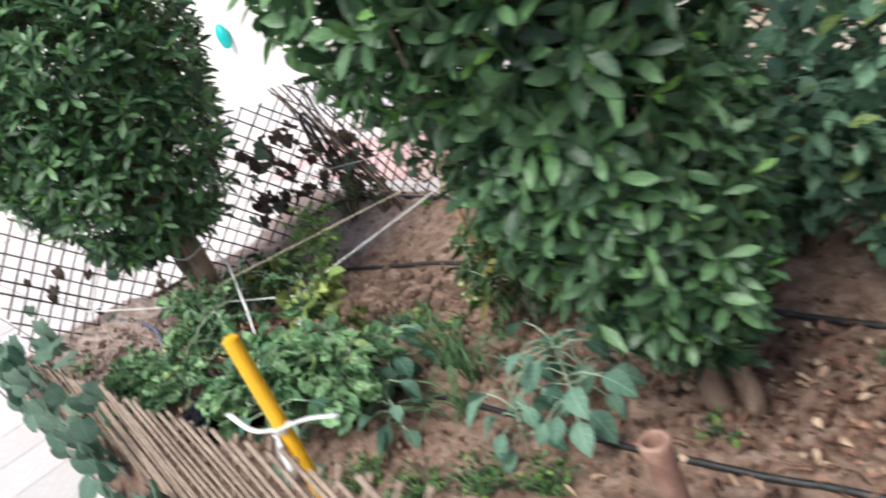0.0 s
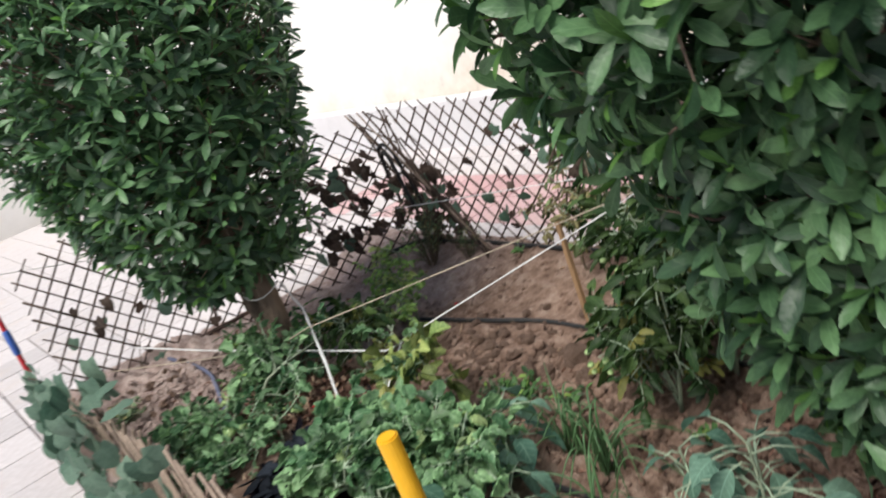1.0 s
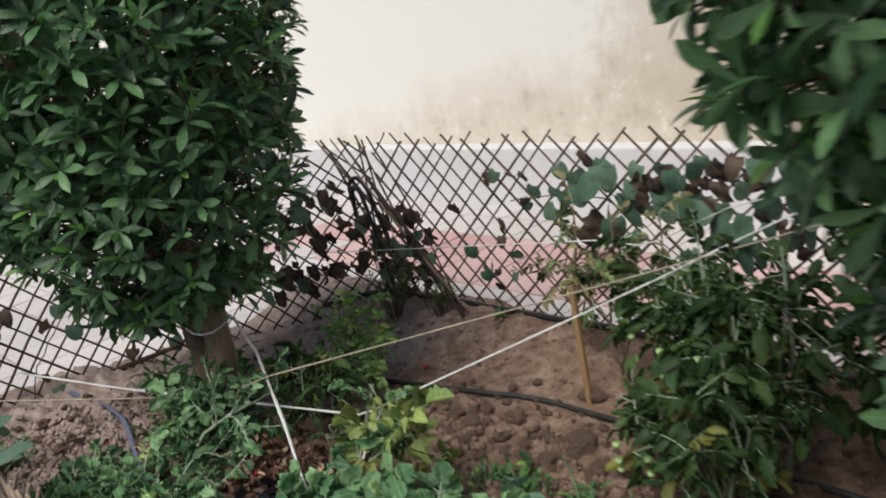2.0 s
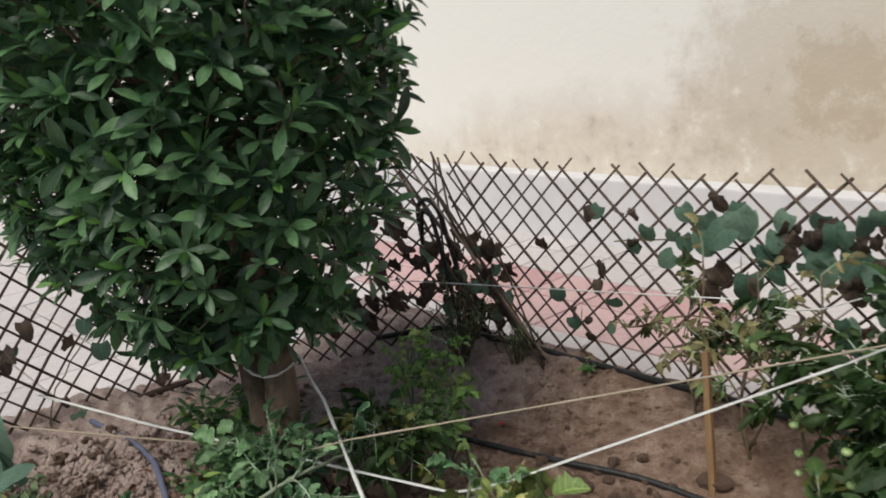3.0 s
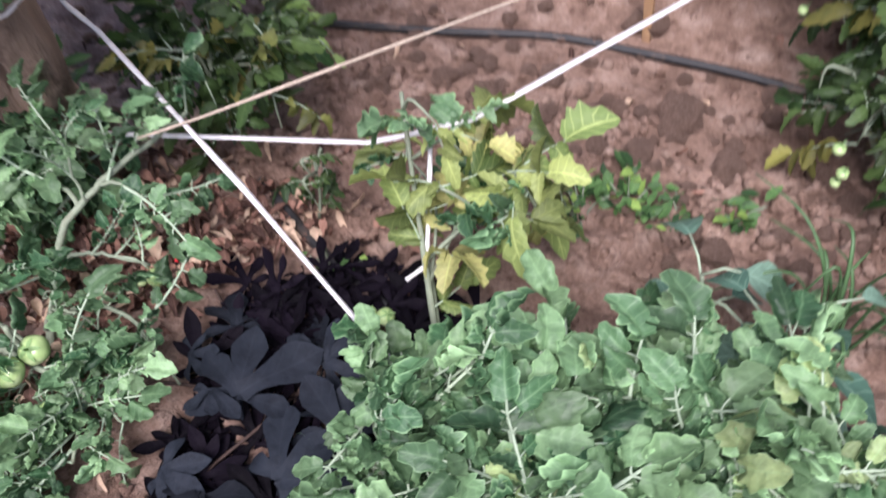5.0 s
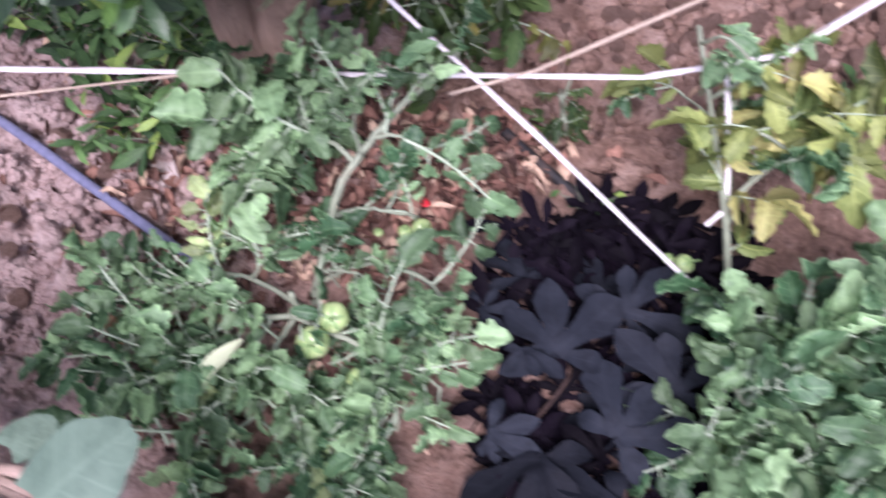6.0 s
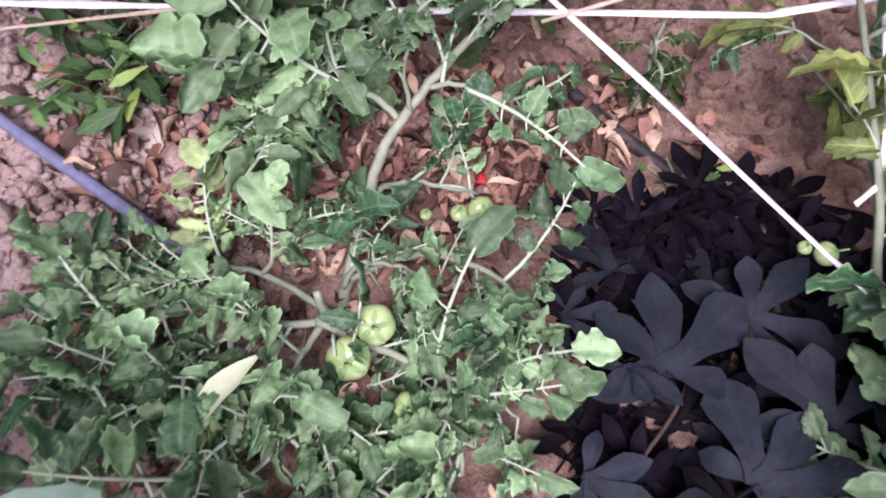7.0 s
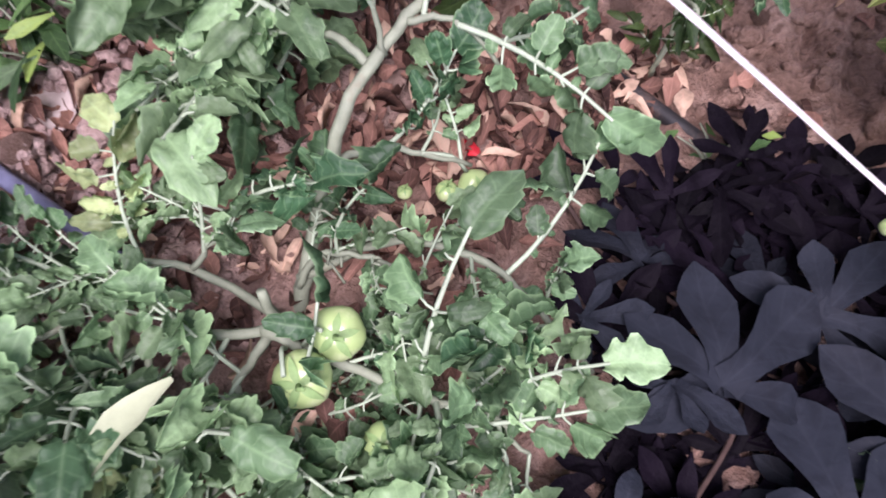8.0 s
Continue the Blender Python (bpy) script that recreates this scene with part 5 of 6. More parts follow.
# ---- climbers on the lattice ----
HEARTS, HEARTS_DRY = [], []
r_droop = (0.1, 0.3, 0.2, 0.45)
for s in range(4):
    V, F, U = heart(0.066, 0.064, 400 + s, r_droop[s])
    HEARTS.append(mesh_from("leaf", V, F, LEAF_CLIMBER, U))
    V, F, U = heart(0.058, 0.048, 420 + s, 0.6, 0.12)
    HEARTS_DRY.append(mesh_from("leaf", V, F, LEAF_CLIMBER_DRY, U))


def climber(at, stems, spots, label, seed, face, flats=()):
    """spots: (x range, y range, z range, count, dry share, size)."""
    r = random.Random(seed)
    vine = thing("climbing_vine", at, label, "vine", "climbers on the lattice")
    inv = Matrix.Translation(-Vector(at))
    for pts in stems:
        path = smooth_path(pts, 6)
        tube_part("stem", [inv @ (q + Vector((r.gauss(0, 0.006), r.gauss(0, 0.006), r.gauss(0, 0.006)))) for q in path], 0.0028, STEM_DRY, vine, sides=5)
    for xr, yr, zr, count, dry, size in spots:
        for _ in range(count):
            p = Vector((r.uniform(*xr), r.uniform(*yr), r.uniform(*zr)))
            out = Vector((r.gauss(0, 0.5), r.gauss(0, 0.25), -1.0 + r.gauss(0, 0.35)))
            y = out.normalized()
            z = (Vector(face) + Vector((r.gauss(0, 0.45), r.gauss(0, 0.45), r.gauss(0.2, 0.3)))).normalized()
            x = y.cross(z).normalized()
            z = x.cross(y)
            m = Matrix.Translation(inv @ p) @ Matrix((x, y, z)).transposed().to_4x4() @ Matrix.Scale(size * r.uniform(0.65, 1.2), 4)
            hung("leaf", r.choice(HEARTS_DRY if r.random() < dry else HEARTS), vine, m)
    for x, y, z, tilt, turn, size in flats:
        hung("leaf", HEARTS[int(turn) % 4], vine, inv @ pose(x, y, z, tilt, 0, turn) @ Matrix.Scale(size, 4))
    return vine


climber((-1.3, 3.5, 0.08), [[(-1.3, 3.5, 0.05), (-1.4, 3.5, 0.4), (-1.8, 3.5, 0.66), (-2.2, 3.5, 0.62)], [(-1.2, 3.5, 0.05), (-1.1, 3.5, 0.5), (-0.8, 3.5, 0.8)]],
        (((-2.3, -1.9), (3.46, 3.51), (0.45, 0.78), 9, 0.35, 1.1), ((-1.95, -1.6), (3.45, 3.51), (0.45, 0.84), 20, 0.35, 1.35), ((-1.65, -1.0), (3.44, 3.52), (0.4, 0.84), 56, 0.4, 1.22), ((-1.4, -0.9), (3.43, 3.52), (0.5, 0.84), 48, 0.4, 1.22), ((-1.0, 0.2), (3.44, 3.52), (0.2, 0.9), 70, 0.4, 1.15), ((-2.6, -2.2), (3.46, 3.51), (0.22, 0.65), 12, 0.6, 0.95)),
        "climbing vine with round grey-green leaves on the far lattice", 180, (0.2, -1, 0.1))
climber((-2.95, 3.45, 0.1), [[(-2.95, 3.45, 0.08), (-3.0, 3.46, 0.4), (-2.9, 3.46, 0.6)], [(-2.9, 3.45, 0.08), (-2.8, 3.46, 0.3), (-2.65, 3.46, 0.35)]],
        (((-3.12, -2.72), (3.38, 3.5), (0.12, 0.6), 95, 0.8, 1.1), ((-3.36, -3.1), (2.9, 3.45), (0.25, 0.72), 95, 0.88, 1.2)),
        "withered brown climber tangled in the lattice corner", 181, (0.4, -1, 0.1))
climber((-3.55, 1.9, 0.1), [[(-3.6, 1.8, 0.05), (-3.64, 1.95, 0.3), (-3.66, 2.2, 0.5), (-3.62, 2.6, 0.6)]],
        (((-3.66, -3.56), (1.6, 2.6), (0.12, 0.66), 26, 0.75, 1.0),),
        "sparse dry climber leaves hanging on the end lattice", 182, (1, -0.3, 0.1))
climber((-2.6, 1.36, 0.0), [[(-3.4, 1.35, 0.0), (-3.0, 1.36, 0.3), (-2.5, 1.37, 0.45), (-1.9, 1.37, 0.4)], [(-2.2, 1.35, 0.0), (-1.9, 1.36, 0.3), (-1.5, 1.37, 0.45)]],
        (((-3.45, -2.5), (1.28, 1.40), (0.02, 0.55), 90, 0.03, 1.35), ((-2.5, -1.5), (1.27, 1.38), (-0.02, 0.52), 80, 0.03, 1.35), ((-1.5, -1.1), (1.28, 1.37), (-0.05, 0.3), 16, 0.03, 1.25), ((-2.75, -2.6), (1.43, 1.52), (0.46, 0.56), 5, 0.0, 1.5)),
        "leafy climber with heart-shaped leaves over the front lattice", 183, (0.2, -1, 0.5),
        ((-2.37, 1.43, 0.45, 18, -30, 1.75), (-2.53, 1.46, 0.47, 25, 5, 1.35), (-2.46, 1.47, 0.41, -15, -20, 0.85), (-2.5, 1.42, 0.45, 30, 80, 1.2)))

# ---- sticks, stakes, pole, pipe ----
bundle = thing("stick_bundle", (-3.0, 3.44, 0.1), "bundle of dry sticks leaning on the lattice corner", "sticks")
r = random.Random(190)
for k in range(11):
    x0, x1 = r.uniform(-0.42, 0.02), r.uniform(0.16, 0.56)
    a, b = Vector((x0, 0.004 * k - 0.04, 0.74 + r.uniform(-0.18, 0.1))), Vector((x1, 0.01 - 0.008 * k, r.uniform(-0.02, 0.05)))
    path = smooth_path([a, a.lerp(b, 0.5) + Vector((r.gauss(0, 0.015), r.gauss(0, 0.008), r.gauss(0, 0.015))), b], 5)
    tube_part("stick", path, 0.0055 * r.uniform(0.7, 1.3), SLAT_PALE if k % 4 == 0 else SLAT, bundle, sides=5, rough=0.1, rng=r)
for k in range(2):
    tube_part("stick", [(-0.08 + 0.1 * k, 0.0, -0.02), (-0.1 + 0.08 * k, 0.01, 0.45), (-0.12 + 0.03 * k, 0.02, 0.8)], 0.005, SLAT, bundle, sides=5)
loop = thing("hose_loop", (-3.07, 3.44, 0.1), "loop of black hose hung on the lattice", "hose", "garden hoses")
tube_part("hose", smooth_path([(0.14, 0.0, 0.0), (0.08, 0.0, 0.25), (0.04, -0.02, 0.45), (0.01, -0.03, 0.57), (-0.06, -0.03, 0.62), (-0.14, -0.02, 0.57), (-0.15, 0, 0.4), (-0.13, 0.0, 0.25)], 6), 0.011, HOSE, loop, sides=8)
tube_part("hose", smooth_path([(0.1, -0.03, 0.0), (0.05, -0.04, 0.25), (0.0, -0.045, 0.47), (-0.04, -0.045, 0.57), (-0.09, -0.04, 0.56), (-0.12, -0.03, 0.42)], 6), 0.01, HOSE, loop, sides=8)


def square_stake(at, height, width, lean, mat, label, name="wooden_stake"):
    bm = bmesh.new()
    r = random.Random(int(height * 1000))
    n = 6
    rings = []
    for i in range(n + 1):
        t = i / n
        z = -0.03 + (height + 0.03) * t
        w = width / 2 * r.uniform(0.93, 1.06)
        ring = [bm.verts.new((sx * w + lean[0] * t + r.gauss(0, 0.0006), sy * w * 0.8 + lean[1] * t, z + (0.004 * sx if i == n else 0))) for sx, sy in ((-1, -1), (1, -1), (1, 1), (-1, 1))]
        rings.append(ring)
    for a, b in zip(rings, rings[1:]):
        for k in range(4):
            bm.faces.new((a[k], a[(k + 1) % 4], b[(k + 1) % 4], b[k]))
    bm.faces.new(rings[-1])
    bm.faces.new(rings[0][::-1])
    bmesh.ops.bevel(bm, geom=[e for e in bm.edges if abs((e.verts[0].co - e.verts[1].co).z) > 0.01], offset=width * 0.08, segments=1, affect="EDGES")
    ob = part(name, bm, mat, None)
    ob.location = at
    return tagged(ob, label, "stake", "stakes in the bed")


square_stake((-1.605, 3.1, 0.02), 0.43, 0.02, (-0.03, 0.015), WOOD_STAKE, "pale split wooden stake driven into the soil")
square_stake((-2.603, 1.698, soil_z(-2.603, 1.698)), 0.07, 0.022, (0.004, 0.01), WOOD_STAKE, "short cut-off stake standing in the soil")
square_stake((-2.52, 1.6, soil_z(-2.52, 1.6)), 0.09, 0.022, (-0.015, 0.01), WOOD_DARK, "short dark stake under the tomato leaves")
square_stake((-2.62, 2.88, 0.03), 0.24, 0.02, (0.0, 0.0), WOOD_DARK, "dark wooden stake among the tomato plants")
tube = thing("fallen_branch", (-3.6, 1.68, 0.06), "dark branch lying along the foot of the lattice", "branch")
tube_part("branch", smooth_path([(0, 0, 0.02), (-0.05, 0.3, 0.03), (-0.06, 0.55, 0.03), (-0.02, 0.85, 0.04)], 6), [0.02 - 0.0005 * i for i in range(19)], WOOD_DARK, tube, sides=8, rough=0.15, rng=random.Random(3))

pole = thing("yellow_pole", (-0.37, 1.53, 0.0), "bright yellow round pole tied with white raffia", "pole")
bm = bmesh.new()
bmesh.ops.create_cone(bm, cap_ends=True, segments=20, radius1=0.0185, radius2=0.0185, depth=0.93, matrix=pose(0, 0, 0.415))
bmesh.ops.bevel(bm, geom=[e for e in bm.edges if e.calc_face_angle(0) > 1], offset=0.003, segments=2, affect="EDGES")
shaft = part("shaft", bm, YELLOW, pole, smooth=False)
pole.rotation_euler = (radians(0.5), radians(-2.6), 0)
for pts in ([(0.0, -0.02, 0.64), (-0.06, -0.045, 0.645), (-0.15, -0.05, 0.675)], [(0.01, -0.02, 0.64), (0.09, 0.02, 0.66), (0.16, 0.07, 0.65)], [(0.0, -0.022, 0.63), (-0.01, -0.04, 0.57), (-0.02, -0.05, 0.5)], [(0.0, -0.022, 0.63), (0.015, -0.035, 0.58), (0.02, -0.04, 0.54)]):
    tube_part("raffia_strip", smooth_path(pts, 4), 0.008, ROPE, pole, "white raffia strip", sides=6, flat=0.25, twist=0.15)
tube_part("raffia_knot", [(math.cos(a) * 0.021, math.sin(a) * 0.021, 0.635 + 0.006 * math.sin(3 * a)) for a in [i * 0.5 for i in range(26)]], 0.005, ROPE, pole, "white raffia knot", sides=5)

marker = thing("marker_pole", (-3.58, 1.385, PAVE_Z), "red pole with a blue grip standing outside the lattice", "pole")
RED_PAINT = plain("red_paint", (0.5, 0.02, 0.03), 0.45, 0.4, 30, 0.15, 0.1)
BLUE_PAINT = plain("blue_paint", (0.05, 0.12, 0.42), 0.5, 0.4, 30, 0.15, 0.1)
tube_part("shaft", smooth_path([(0.0, 0.0, 0.0), (0.0, 0.0, 0.7), (0.004, 0.0, 1.5)], 4), 0.012, RED_PAINT, marker, sides=12)
tube_part("grip", [(0.0, 0.0, 0.6), (0.0, 0.0, 0.61), (0.0, 0.0, 0.72), (0.0, 0.0, 0.73)], [0.014, 0.017, 0.017, 0.014], BLUE_PAINT, marker, "blue plastic grip", sides=12)

pipe = thing("standpipe", (0.19, 2.04, 0.0), "open-ended brown pipe standing in the soil", "pipe")
V, F = [], []
for z, ro in ((-0.03, 0.033), (0.30, 0.033), (0.315, 0.037), (0.345, 0.038), (0.352, 0.036), (0.352, 0.026), (0.34, 0.024), (0.18, 0.024), (0.18, 0.001)):
    for k in range(20):
        a = 2 * math.pi * k / 20
        V.append((math.cos(a) * ro - 0.035 * z, math.sin(a) * ro, z))
for i in range(8):
    for k in range(20):
        F.append((i * 20 + k, i * 20 + (k + 1) % 20, (i + 1) * 20 + (k + 1) % 20, (i + 1) * 20 + k))
hung("tube", mesh_from("tube", V, F, PIPE), pipe)


# ---- ropes ----
def rope(points, radius, mat, label, flat=0.35, sag=0.0, seed=0, sides=6):
    r = random.Random(seed)
    pts = [Vector(p) for p in points]
    dense = []
    for a, b in zip(pts, pts[1:]):
        n = max(4, int((b - a).length / 0.05))
        for i in range(n):
            t = i / n
            q = a.lerp(b, t)
            q.z -= sag * 4 * t * (1 - t) * (b - a).length
            dense.append(q)
    dense.append(pts[-1])
    v, f = sweep(dense, [radius * r.uniform(0.72, 1.15) for _ in dense], sides, flat, 0.22)
    ob = new("rope", mesh_from("rope", v, f, mat))
    return tagged(ob, label, "rope", "ropes tied across the bed")


rope([(-3.64, 1.85, 0.25), (-3.0, 2.02, 0.25), (-2.35, 2.21, 0.258), (-2.2, 2.26, 0.256), (-1.92, 2.345, 0.258), (-1.85, 2.36, 0.285), (-1.73, 2.37, 0.35), (-1.2, 2.875, 0.585), (-0.98, 3.08, 0.69), (-0.6, 3.42, 0.86)], 0.0072, ROPE, "white raffia rope stretched across the garden bed", seed=1)
rope([(-2.475, 2.285, 0.53), (-2.44, 2.295, 0.45), (-2.4, 2.3, 0.405), (-2.04, 2.15, 0.3), (-1.64, 1.965, 0.188), (-1.5, 1.91, 0.145)], 0.0062, ROPE, "white raffia rope tied to the tree trunk", seed=2)
rope([(-2.49 + 0.085 * math.cos(a), 2.20 + 0.075 * math.sin(a), 0.535 + 0.012 * math.sin(2 * a)) for a in [i * 0.45 for i in range(15)]], 0.006, ROPE, "white raffia wound round the tree trunk", seed=3)
rope([(-2.16, 2.10, 0.41), (-2.05, 2.14, 0.455), (-1.22, 2.85, 0.62), (-0.7, 3.28, 0.73)], 0.0032, TWINE, "thin tan twine running over the bed", 0.8, 0.0, 4)
rope([(-3.6, 1.7, 0.2), (-2.98, 1.975, 0.23), (-2.43, 2.21, 0.27)], 0.0034, TWINE, "thin tan twine tied to the tree's foot", 0.8, 0.0, 5)
rope([(-3.5, 3.3, 0.33), (-2.93, 3.3, 0.4), (-1.65, 3.3, 0.555), (-1.46, 3.28, 0.56), (-1.35, 3.23, 0.6), (-1.09, 3.21, 0.73), (-0.8, 3.2, 0.82)], 0.0045, ROPE, "thin white cord tied along the far lattice", 0.5, 0.0, 6)
rope([(-3.58, 1.40, 0.9), (-3.62, 1.65, 0.82), (-3.65, 1.92, 0.73), (-3.67, 2.3, 0.66)], 0.0055, ROPE, "white cord tied along the end lattice", 0.5, 0.0, 8)
rope([(-1.80, 2.355, 0.31), (-1.76, 2.25, 0.25), (-1.738, 2.182, 0.195), (-1.76, 2.15, 0.185)], 0.005, ROPE, "short white raffia tie holding the yellowing tomato", 0.35, 0.0, 7)


# ---- hoses ----
def hose(points, radius, mat, label, seed):
    pts = []
    for p in points:
        z = p[2] if len(p) > 2 else soil_z(p[0], p[1]) + radius * 0.7
        pts.append((p[0], p[1], z))
    path = smooth_path(pts, 8)
    path = [Vector((q.x, q.y, max(q.z, float(soil_height(q.x, q.y)) + radius * 0.6))) for q in path]
    v, f = sweep(path, radius, 9)
    return tagged(new("drip_hose", mesh_from("drip_hose", v, f, mat)), label, "hose", "garden hoses")


hose([(-2.62, 2.84), (-2.46, 2.886), (-2.1, 2.944), (-1.78, 3.033), (-1.47, 3.048), (-1.23, 3.034), (-0.8, 3.0), (-0.1, 2.993), (0.24, 2.995), (1.0, 3.02), (2.4, 3.0)], 0.0105, HOSE, "black drip hose lying on the bare soil", 1)
hose([(-3.4, 3.25), (-3.1, 3.42), (-2.86, 3.455), (-2.55, 3.49), (-2.3, 3.5), (-1.8, 3.5), (-1.6, 3.5), (-0.8, 3.48), (0.2, 3.5)], 0.013, HOSE, "black drip hose along the foot of the lattice", 2)
hose([(-3.5, 1.97), (-3.25, 2.03), (-3.07, 2.015, 0.095), (-2.79, 1.935, 0.095), (-2.66, 1.897, 0.093), (-2.55, 1.866, 0.085), (-2.5, 1.85, 0.06)], 0.0098, HOSE_BLUE, "grey-blue garden hose crossing the soil", 3)
hose([(-2.2, 2.35), (-1.9, 2.2), (-1.55, 2.12), (-1.3, 2.2), (-0.9, 2.26), (-0.4, 2.28), (0.0, 2.294), (0.27, 2.334), (0.45, 2.36), (1.2, 2.42), (2.4, 2.4)], 0.0105, HOSE, "black drip hose running between the plants", 4)


# ---- litter, clods, crumbs ----
def litter(name, spots, label, seed):
    r = random.Random(seed)
    frames = []
    for x0, y0, sx, sy, n in spots:
        for _ in range(n):
            x, y = r.gauss(x0, sx), r.gauss(y0, sy)
            if not (-3.6 < x < 2.3 and 1.5 < y < 3.45) or (x + 1.87) ** 2 / 0.075 + (y - 1.94) ** 2 / 0.11 < 1:
                continue
            z = soil_z(x, y) + r.uniform(0.002, 0.014)
            frames.append(pose(x, y, z, r.gauss(0, 22), r.gauss(0, 25), r.uniform(0, 360)) @ Matrix.Diagonal((r.uniform(0.5, 1.3), r.uniform(0.5, 1.2), r.uniform(0.7, 2.0), 1)))
    shapes = (blade(0.04, 0.017, 5, 0.5, 0.9, "oval", 0.12, 9), blade(0.034, 0.02, 5, -0.5, 0.6, "obovate", 0.16, 10), blade(0.045, 0.015, 5, 0.9, 1.4, "oval", 0.1, 11))
    for k, shape in enumerate(shapes):
        tagged(new(name, leaf_mass(name, shape, frames[k::3], LITTER)), label, "leaf litter", kind="stuff")


litter("leaf_litter", ((-2.42, 2.10, 0.16, 0.11, 780), (-2.15, 2.2, 0.12, 0.1, 380), (-2.6, 2.0, 0.16, 0.12, 330), (-2.3, 1.85, 0.25, 0.15, 200), (0.15, 2.6, 0.3, 0.22, 700), (0.7, 2.75, 0.4, 0.22, 700), (-0.3, 2.75, 0.25, 0.2, 120), (-1.6, 2.4, 0.7, 0.4, 90), (-3.1, 2.1, 0.3, 0.3, 50)), "reddish brown dry leaves scattered on the soil", 210)


def clod_mesh(seed):
    r = random.Random(seed)
    bm = bmesh.new()
    bmesh.ops.create_icosphere(bm, subdivisions=2, radius=1)
    off = Vector((r.uniform(0, 50), r.uniform(0, 50), r.uniform(0, 50)))
    for v in bm.verts:
        d = v.co.normalized()
        v.co = d * (1 + 0.45 * noise.noise(d * 1.3 + off) + 0.22 * noise.noise(d * 3.1 + off))
        v.co.z *= 0.82
    me = bpy.data.meshes.new("dirt_clod")
    bm.to_mesh(me)
    bm.free()
    me.materials.append(SOIL)
    return me


CLODS = [clod_mesh(s) for s in range(7)]
r = random.Random(220)
for k in range(296):
    if k < 205:
        x, y = r.uniform(-2.2, -0.7), min(3.2, max(2.45, r.gauss(2.8, 0.17)))
    else:
        x, y = r.uniform(-3.4, -2.6), r.uniform(1.65, 2.9)
    s = r.uniform(0.009, 0.022) if r.random() < 0.9 else r.uniform(0.024, 0.036)
    ob = new("dirt_clod", CLODS[k % 7])
    ob.matrix_basis = pose(x, y, soil_z(x, y) + s * 0.4, r.uniform(-20, 20), r.uniform(-20, 20), r.uniform(0, 360)) @ Matrix.Scale(s, 4)
    tagged(ob, "lump of dry reddish soil lying on the bed", "clod", "clods on the bed")
ob = new("dirt_clod", CLODS[2])
ob.matrix_basis = pose(-1.468, 2.855, 0.022, 0, 0, 40) @ Matrix.Scale(0.05, 4)
tagged(ob, "large round lump of dry reddish soil", "clod", "clods on the bed")
frames = []
for k in range(15000):
    x, y = (r.uniform(-3.5, 1.6), r.uniform(1.5, 3.45)) if k % 2 else (r.uniform(-3.3, -2.4), r.uniform(1.55, 2.3))
    if lattice_noise(np.array([x]), np.array([y]), 2.1, 9)[0] < r.uniform(0.25, 0.6):
        continue
    s = r.uniform(0.002, 0.006) if r.random() < 0.8 else r.uniform(0.006, 0.013)
    frames.append(pose(x, y, soil_z(x, y) + s * 0.3, r.uniform(0, 360), r.uniform(0, 360), 0) @ Matrix.Scale(s, 4))
for k in range(1500):
    x, y = (r.uniform(-2.3, 0.1), min(3.0, max(2.3, r.gauss(2.68, 0.16)))) if k % 3 else (r.uniform(-3.4, -2.55), r.uniform(1.6, 2.6))
    s = r.uniform(0.007, 0.018) * (1 if r.random() < 0.85 else 1.5)
    frames.append(pose(x, y, soil_z(x, y) + s * 0.15, r.uniform(-30, 30), r.uniform(-30, 30), r.uniform(0, 360)) @ Matrix.Diagonal((s * r.uniform(0.8, 1.4), s, s * r.uniform(0.6, 0.9), 1)))
bm = bmesh.new()
bmesh.ops.create_icosphere(bm, subdivisions=1, radius=1)
V = [tuple(v.co * (1 + 0.3 * math.sin(7 * v.index))) for v in bm.verts]
F = [tuple(v.index for v in f.verts) for f in bm.faces]
bm.free()
tagged(new("soil_crumbs", leaf_mass("soil_crumbs", (V, F, [(0, 0)] * len(V)), frames, SOIL)), "small crumbs of soil strewn over the bed", "soil", kind="stuff")
# a pale crumpled leaf, a red scrap, small stones
V, F, U = lobed(0.07, 0.055, 3, 5, 0.1)
ob = new("crumpled_leaf", mesh_from("crumpled_leaf", V, F, plain("grey_dry_leaf", (0.42, 0.36, 0.33), 0.85, 0.2, 40, 0.3, 0.5), U))
ob.matrix_basis = pose(-2.68, 1.99, soil_z(-2.68, 2.0) + 0.014, 6, 10, 30)
tagged(ob, "pale grey crumpled dry leaf on the soil", "leaf")
V, F, U = lobed(0.03, 0.022, 2, 7, 0.4)
RED = plain("red_scrap", (0.6, 0.03, 0.04), 0.5, 0.4, 40, 0.2, 0.2)
for x, y, a in ((-2.417, 3.033, 10), (-2.21, 2.1, 60)):
    ob = new("red_petal", mesh_from("red_petal", V, F, RED, U))
    ob.matrix_basis = pose(x, y, soil_z(x, y) + 0.012, 10, 5, a)
    tagged(ob, "small bright red petal fallen on the soil", "petal", "fallen petals")
V, F, U = blade(0.12, 0.036, 7, 0.15, 0.5, "oval", 0.06, 4)
ob = new("fallen_leaf", mesh_from("fallen_leaf", V, F, plain("pale_green_leaf", (0.45, 0.52, 0.33), 0.6, 0.3, 30, 0.2, 0.3), U))
ob.matrix_basis = pose(-2.338, 1.72, 0.25, -8, 20, 152)
tagged(ob, "pale upturned leaf lying on the tomato plant", "leaf")

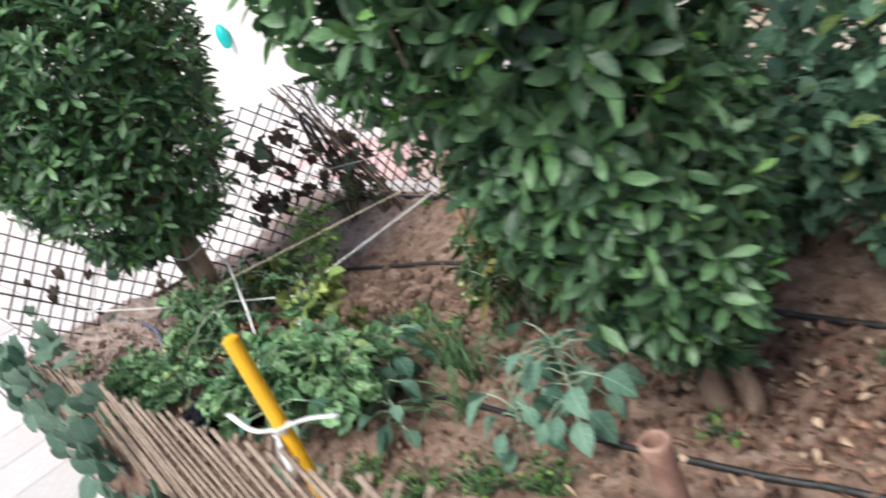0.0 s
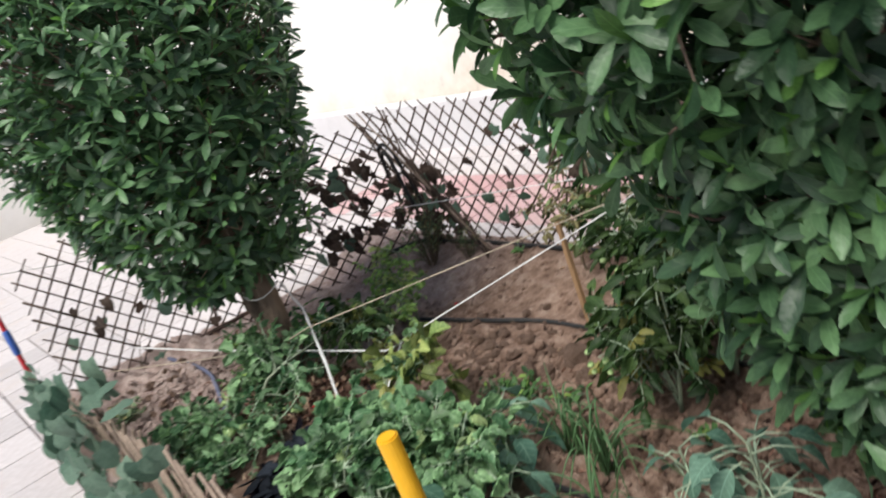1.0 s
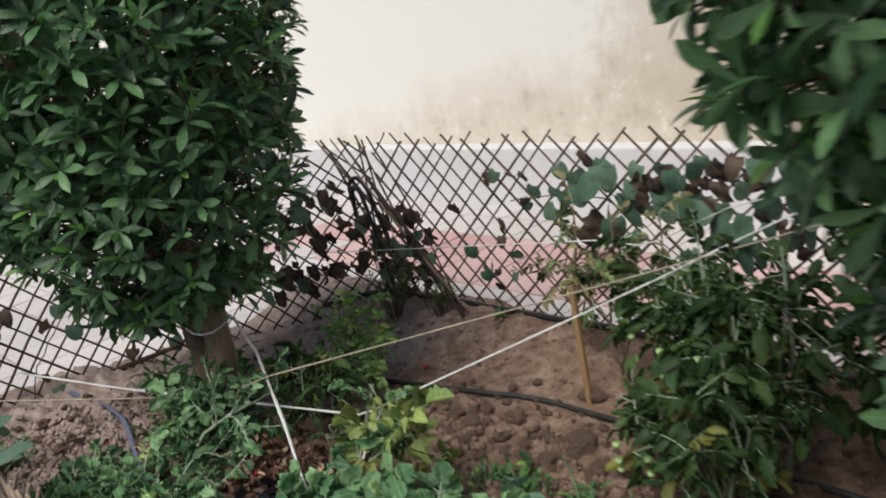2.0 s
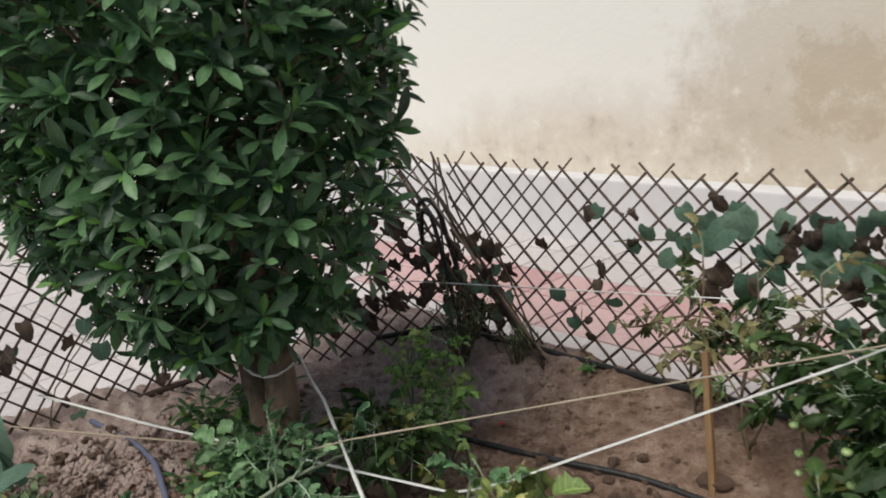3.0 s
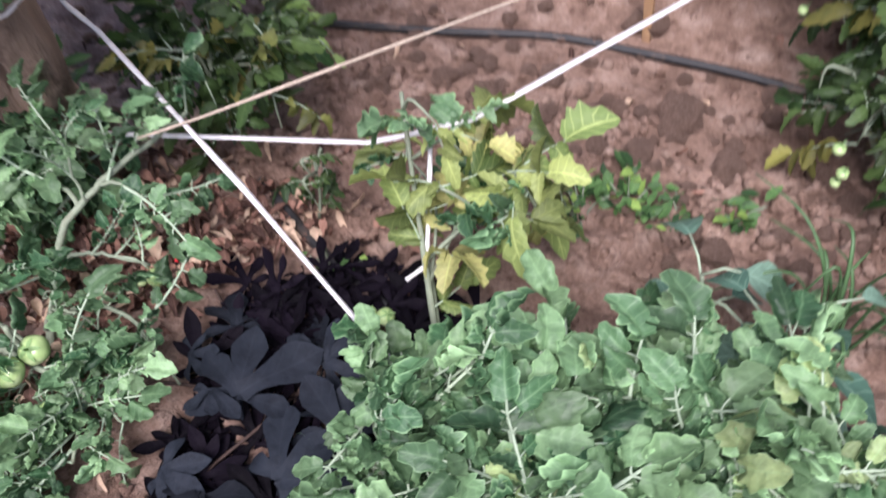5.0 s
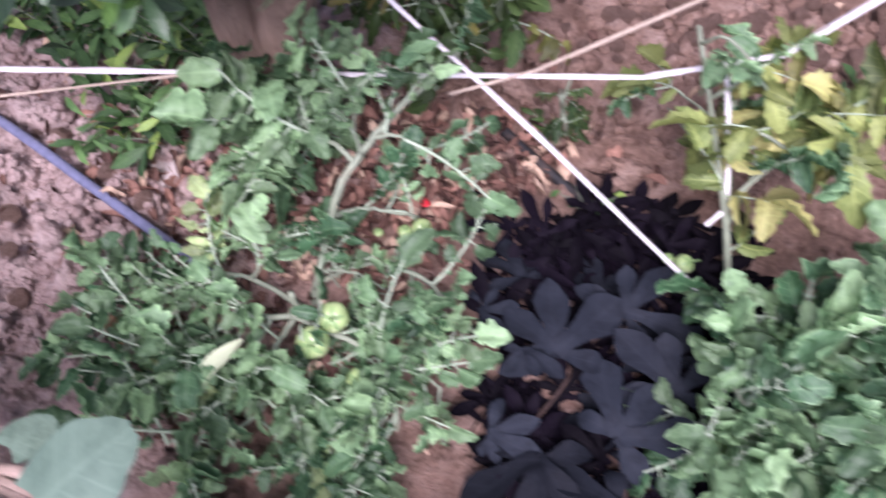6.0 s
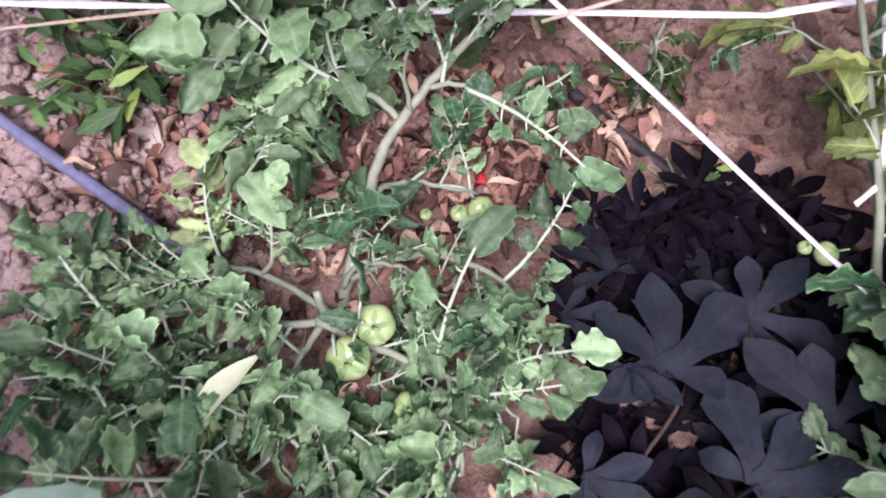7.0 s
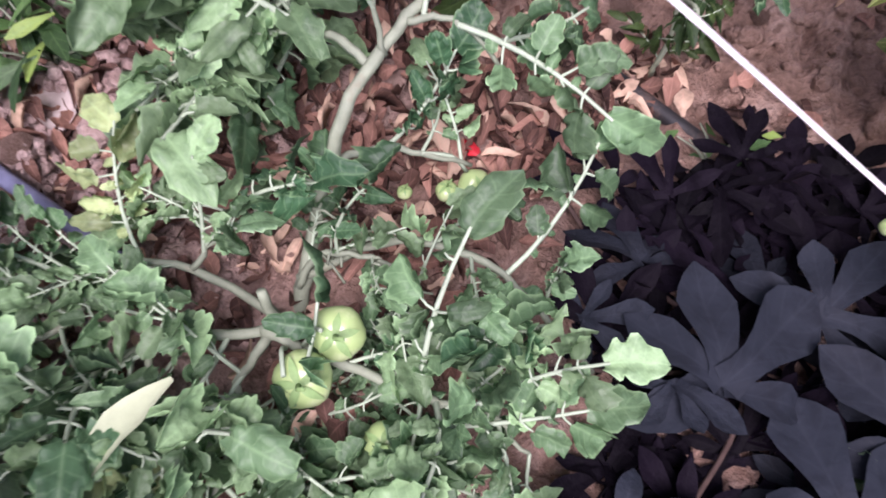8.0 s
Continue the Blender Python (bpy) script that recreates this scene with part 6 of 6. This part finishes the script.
# ---- a teal bag far off on the wall ----
bm = bmesh.new()
bmesh.ops.create_uvsphere(bm, u_segments=16, v_segments=10, radius=1)
for v in bm.verts:
    k = 0.55 + 0.45 * (1 - v.co.z) / 2
    v.co = Vector((v.co.x * 0.13 * k * (1 + 0.12 * math.sin(5 * v.co.z)), v.co.y * 0.07, v.co.z * 0.16))
ob = part("hanging_bag", bm, plain("teal_plastic", (0.02, 0.42, 0.40), 0.45, 0.4, 20, 0.2, 0.3), None, smooth=True)
ob.location = (-8.35, 5.72, 1.05)
tagged(ob, "small teal plastic bag hung on the white wall", "bag")


# ---- paving ----
pavement = thing("pavement", (0, 0, PAVE_Z), "pale and pink square paving slabs round the bed", "pavement", kind="structure")
T = 0.4
bm = bmesh.new()
box(bm, -T / 2 + 0.005, T / 2 - 0.005, -T / 2 + 0.005, T / 2 - 0.005, -0.04, 0.0, 0.006)
slab_w = bpy.data.meshes.new("paving_slab")
bm.to_mesh(slab_w)
bm.free()
slab_p = slab_w.copy()
slab_w.materials.append(TILE_WHITE)
slab_p.materials.append(TILE_PINK)
r = random.Random(230)
slots = [(x, y) for x in np.arange(-7.0, 2.4, T) for y in np.arange(3.92, 5.6, T)] + [(x, y) for x in np.arange(-6.2, -3.95, T) for y in np.arange(0.32, 3.7, T)] + [(x, y) for x in np.arange(-3.8, 1.9, T) for y in np.arange(0.32, 1.2, T)]
slots += [(x, y) for x in np.arange(-6.2, -3.95, T) for y in (-0.08,)]
for x, y in slots[:300]:
    pink = 4.2 < y < 4.8 and -5.6 < x < -0.2
    ob = hung("paving_slab", slab_p if pink and r.random() < 0.8 else slab_w, pavement, pose(x, y, r.uniform(-0.002, 0.002), r.gauss(0, 0.25), r.gauss(0, 0.25), 0))
V, F = [], []
for x in np.arange(-12.6, 6.8, T):
    for y in np.arange(-4.6, 5.6, T):
        if any(abs(x - a) < T * 0.9 and abs(y - b) < T * 0.9 for a, b in slots[:300]) or (-4.15 < x < 2.9 and 1.1 < y < 3.9):
            continue
        o = len(V)
        h = T / 2 - 0.005
        V += [(x - h, y - h, -0.03), (x + h, y - h, -0.03), (x + h, y + h, -0.03), (x - h, y + h, -0.03), (x - h, y - h, 0), (x + h, y - h, 0), (x + h, y + h, 0), (x - h, y + h, 0)]
        F += [(o + 4, o + 5, o + 6, o + 7), (o, o + 1, o + 5, o + 4), (o + 1, o + 2, o + 6, o + 5), (o + 2, o + 3, o + 7, o + 6), (o + 3, o, o + 4, o + 7)]
tagged(hung("far_slabs", mesh_from("far_slabs", V, F, TILE_WHITE, smooth=False), pavement), kind="stuff")
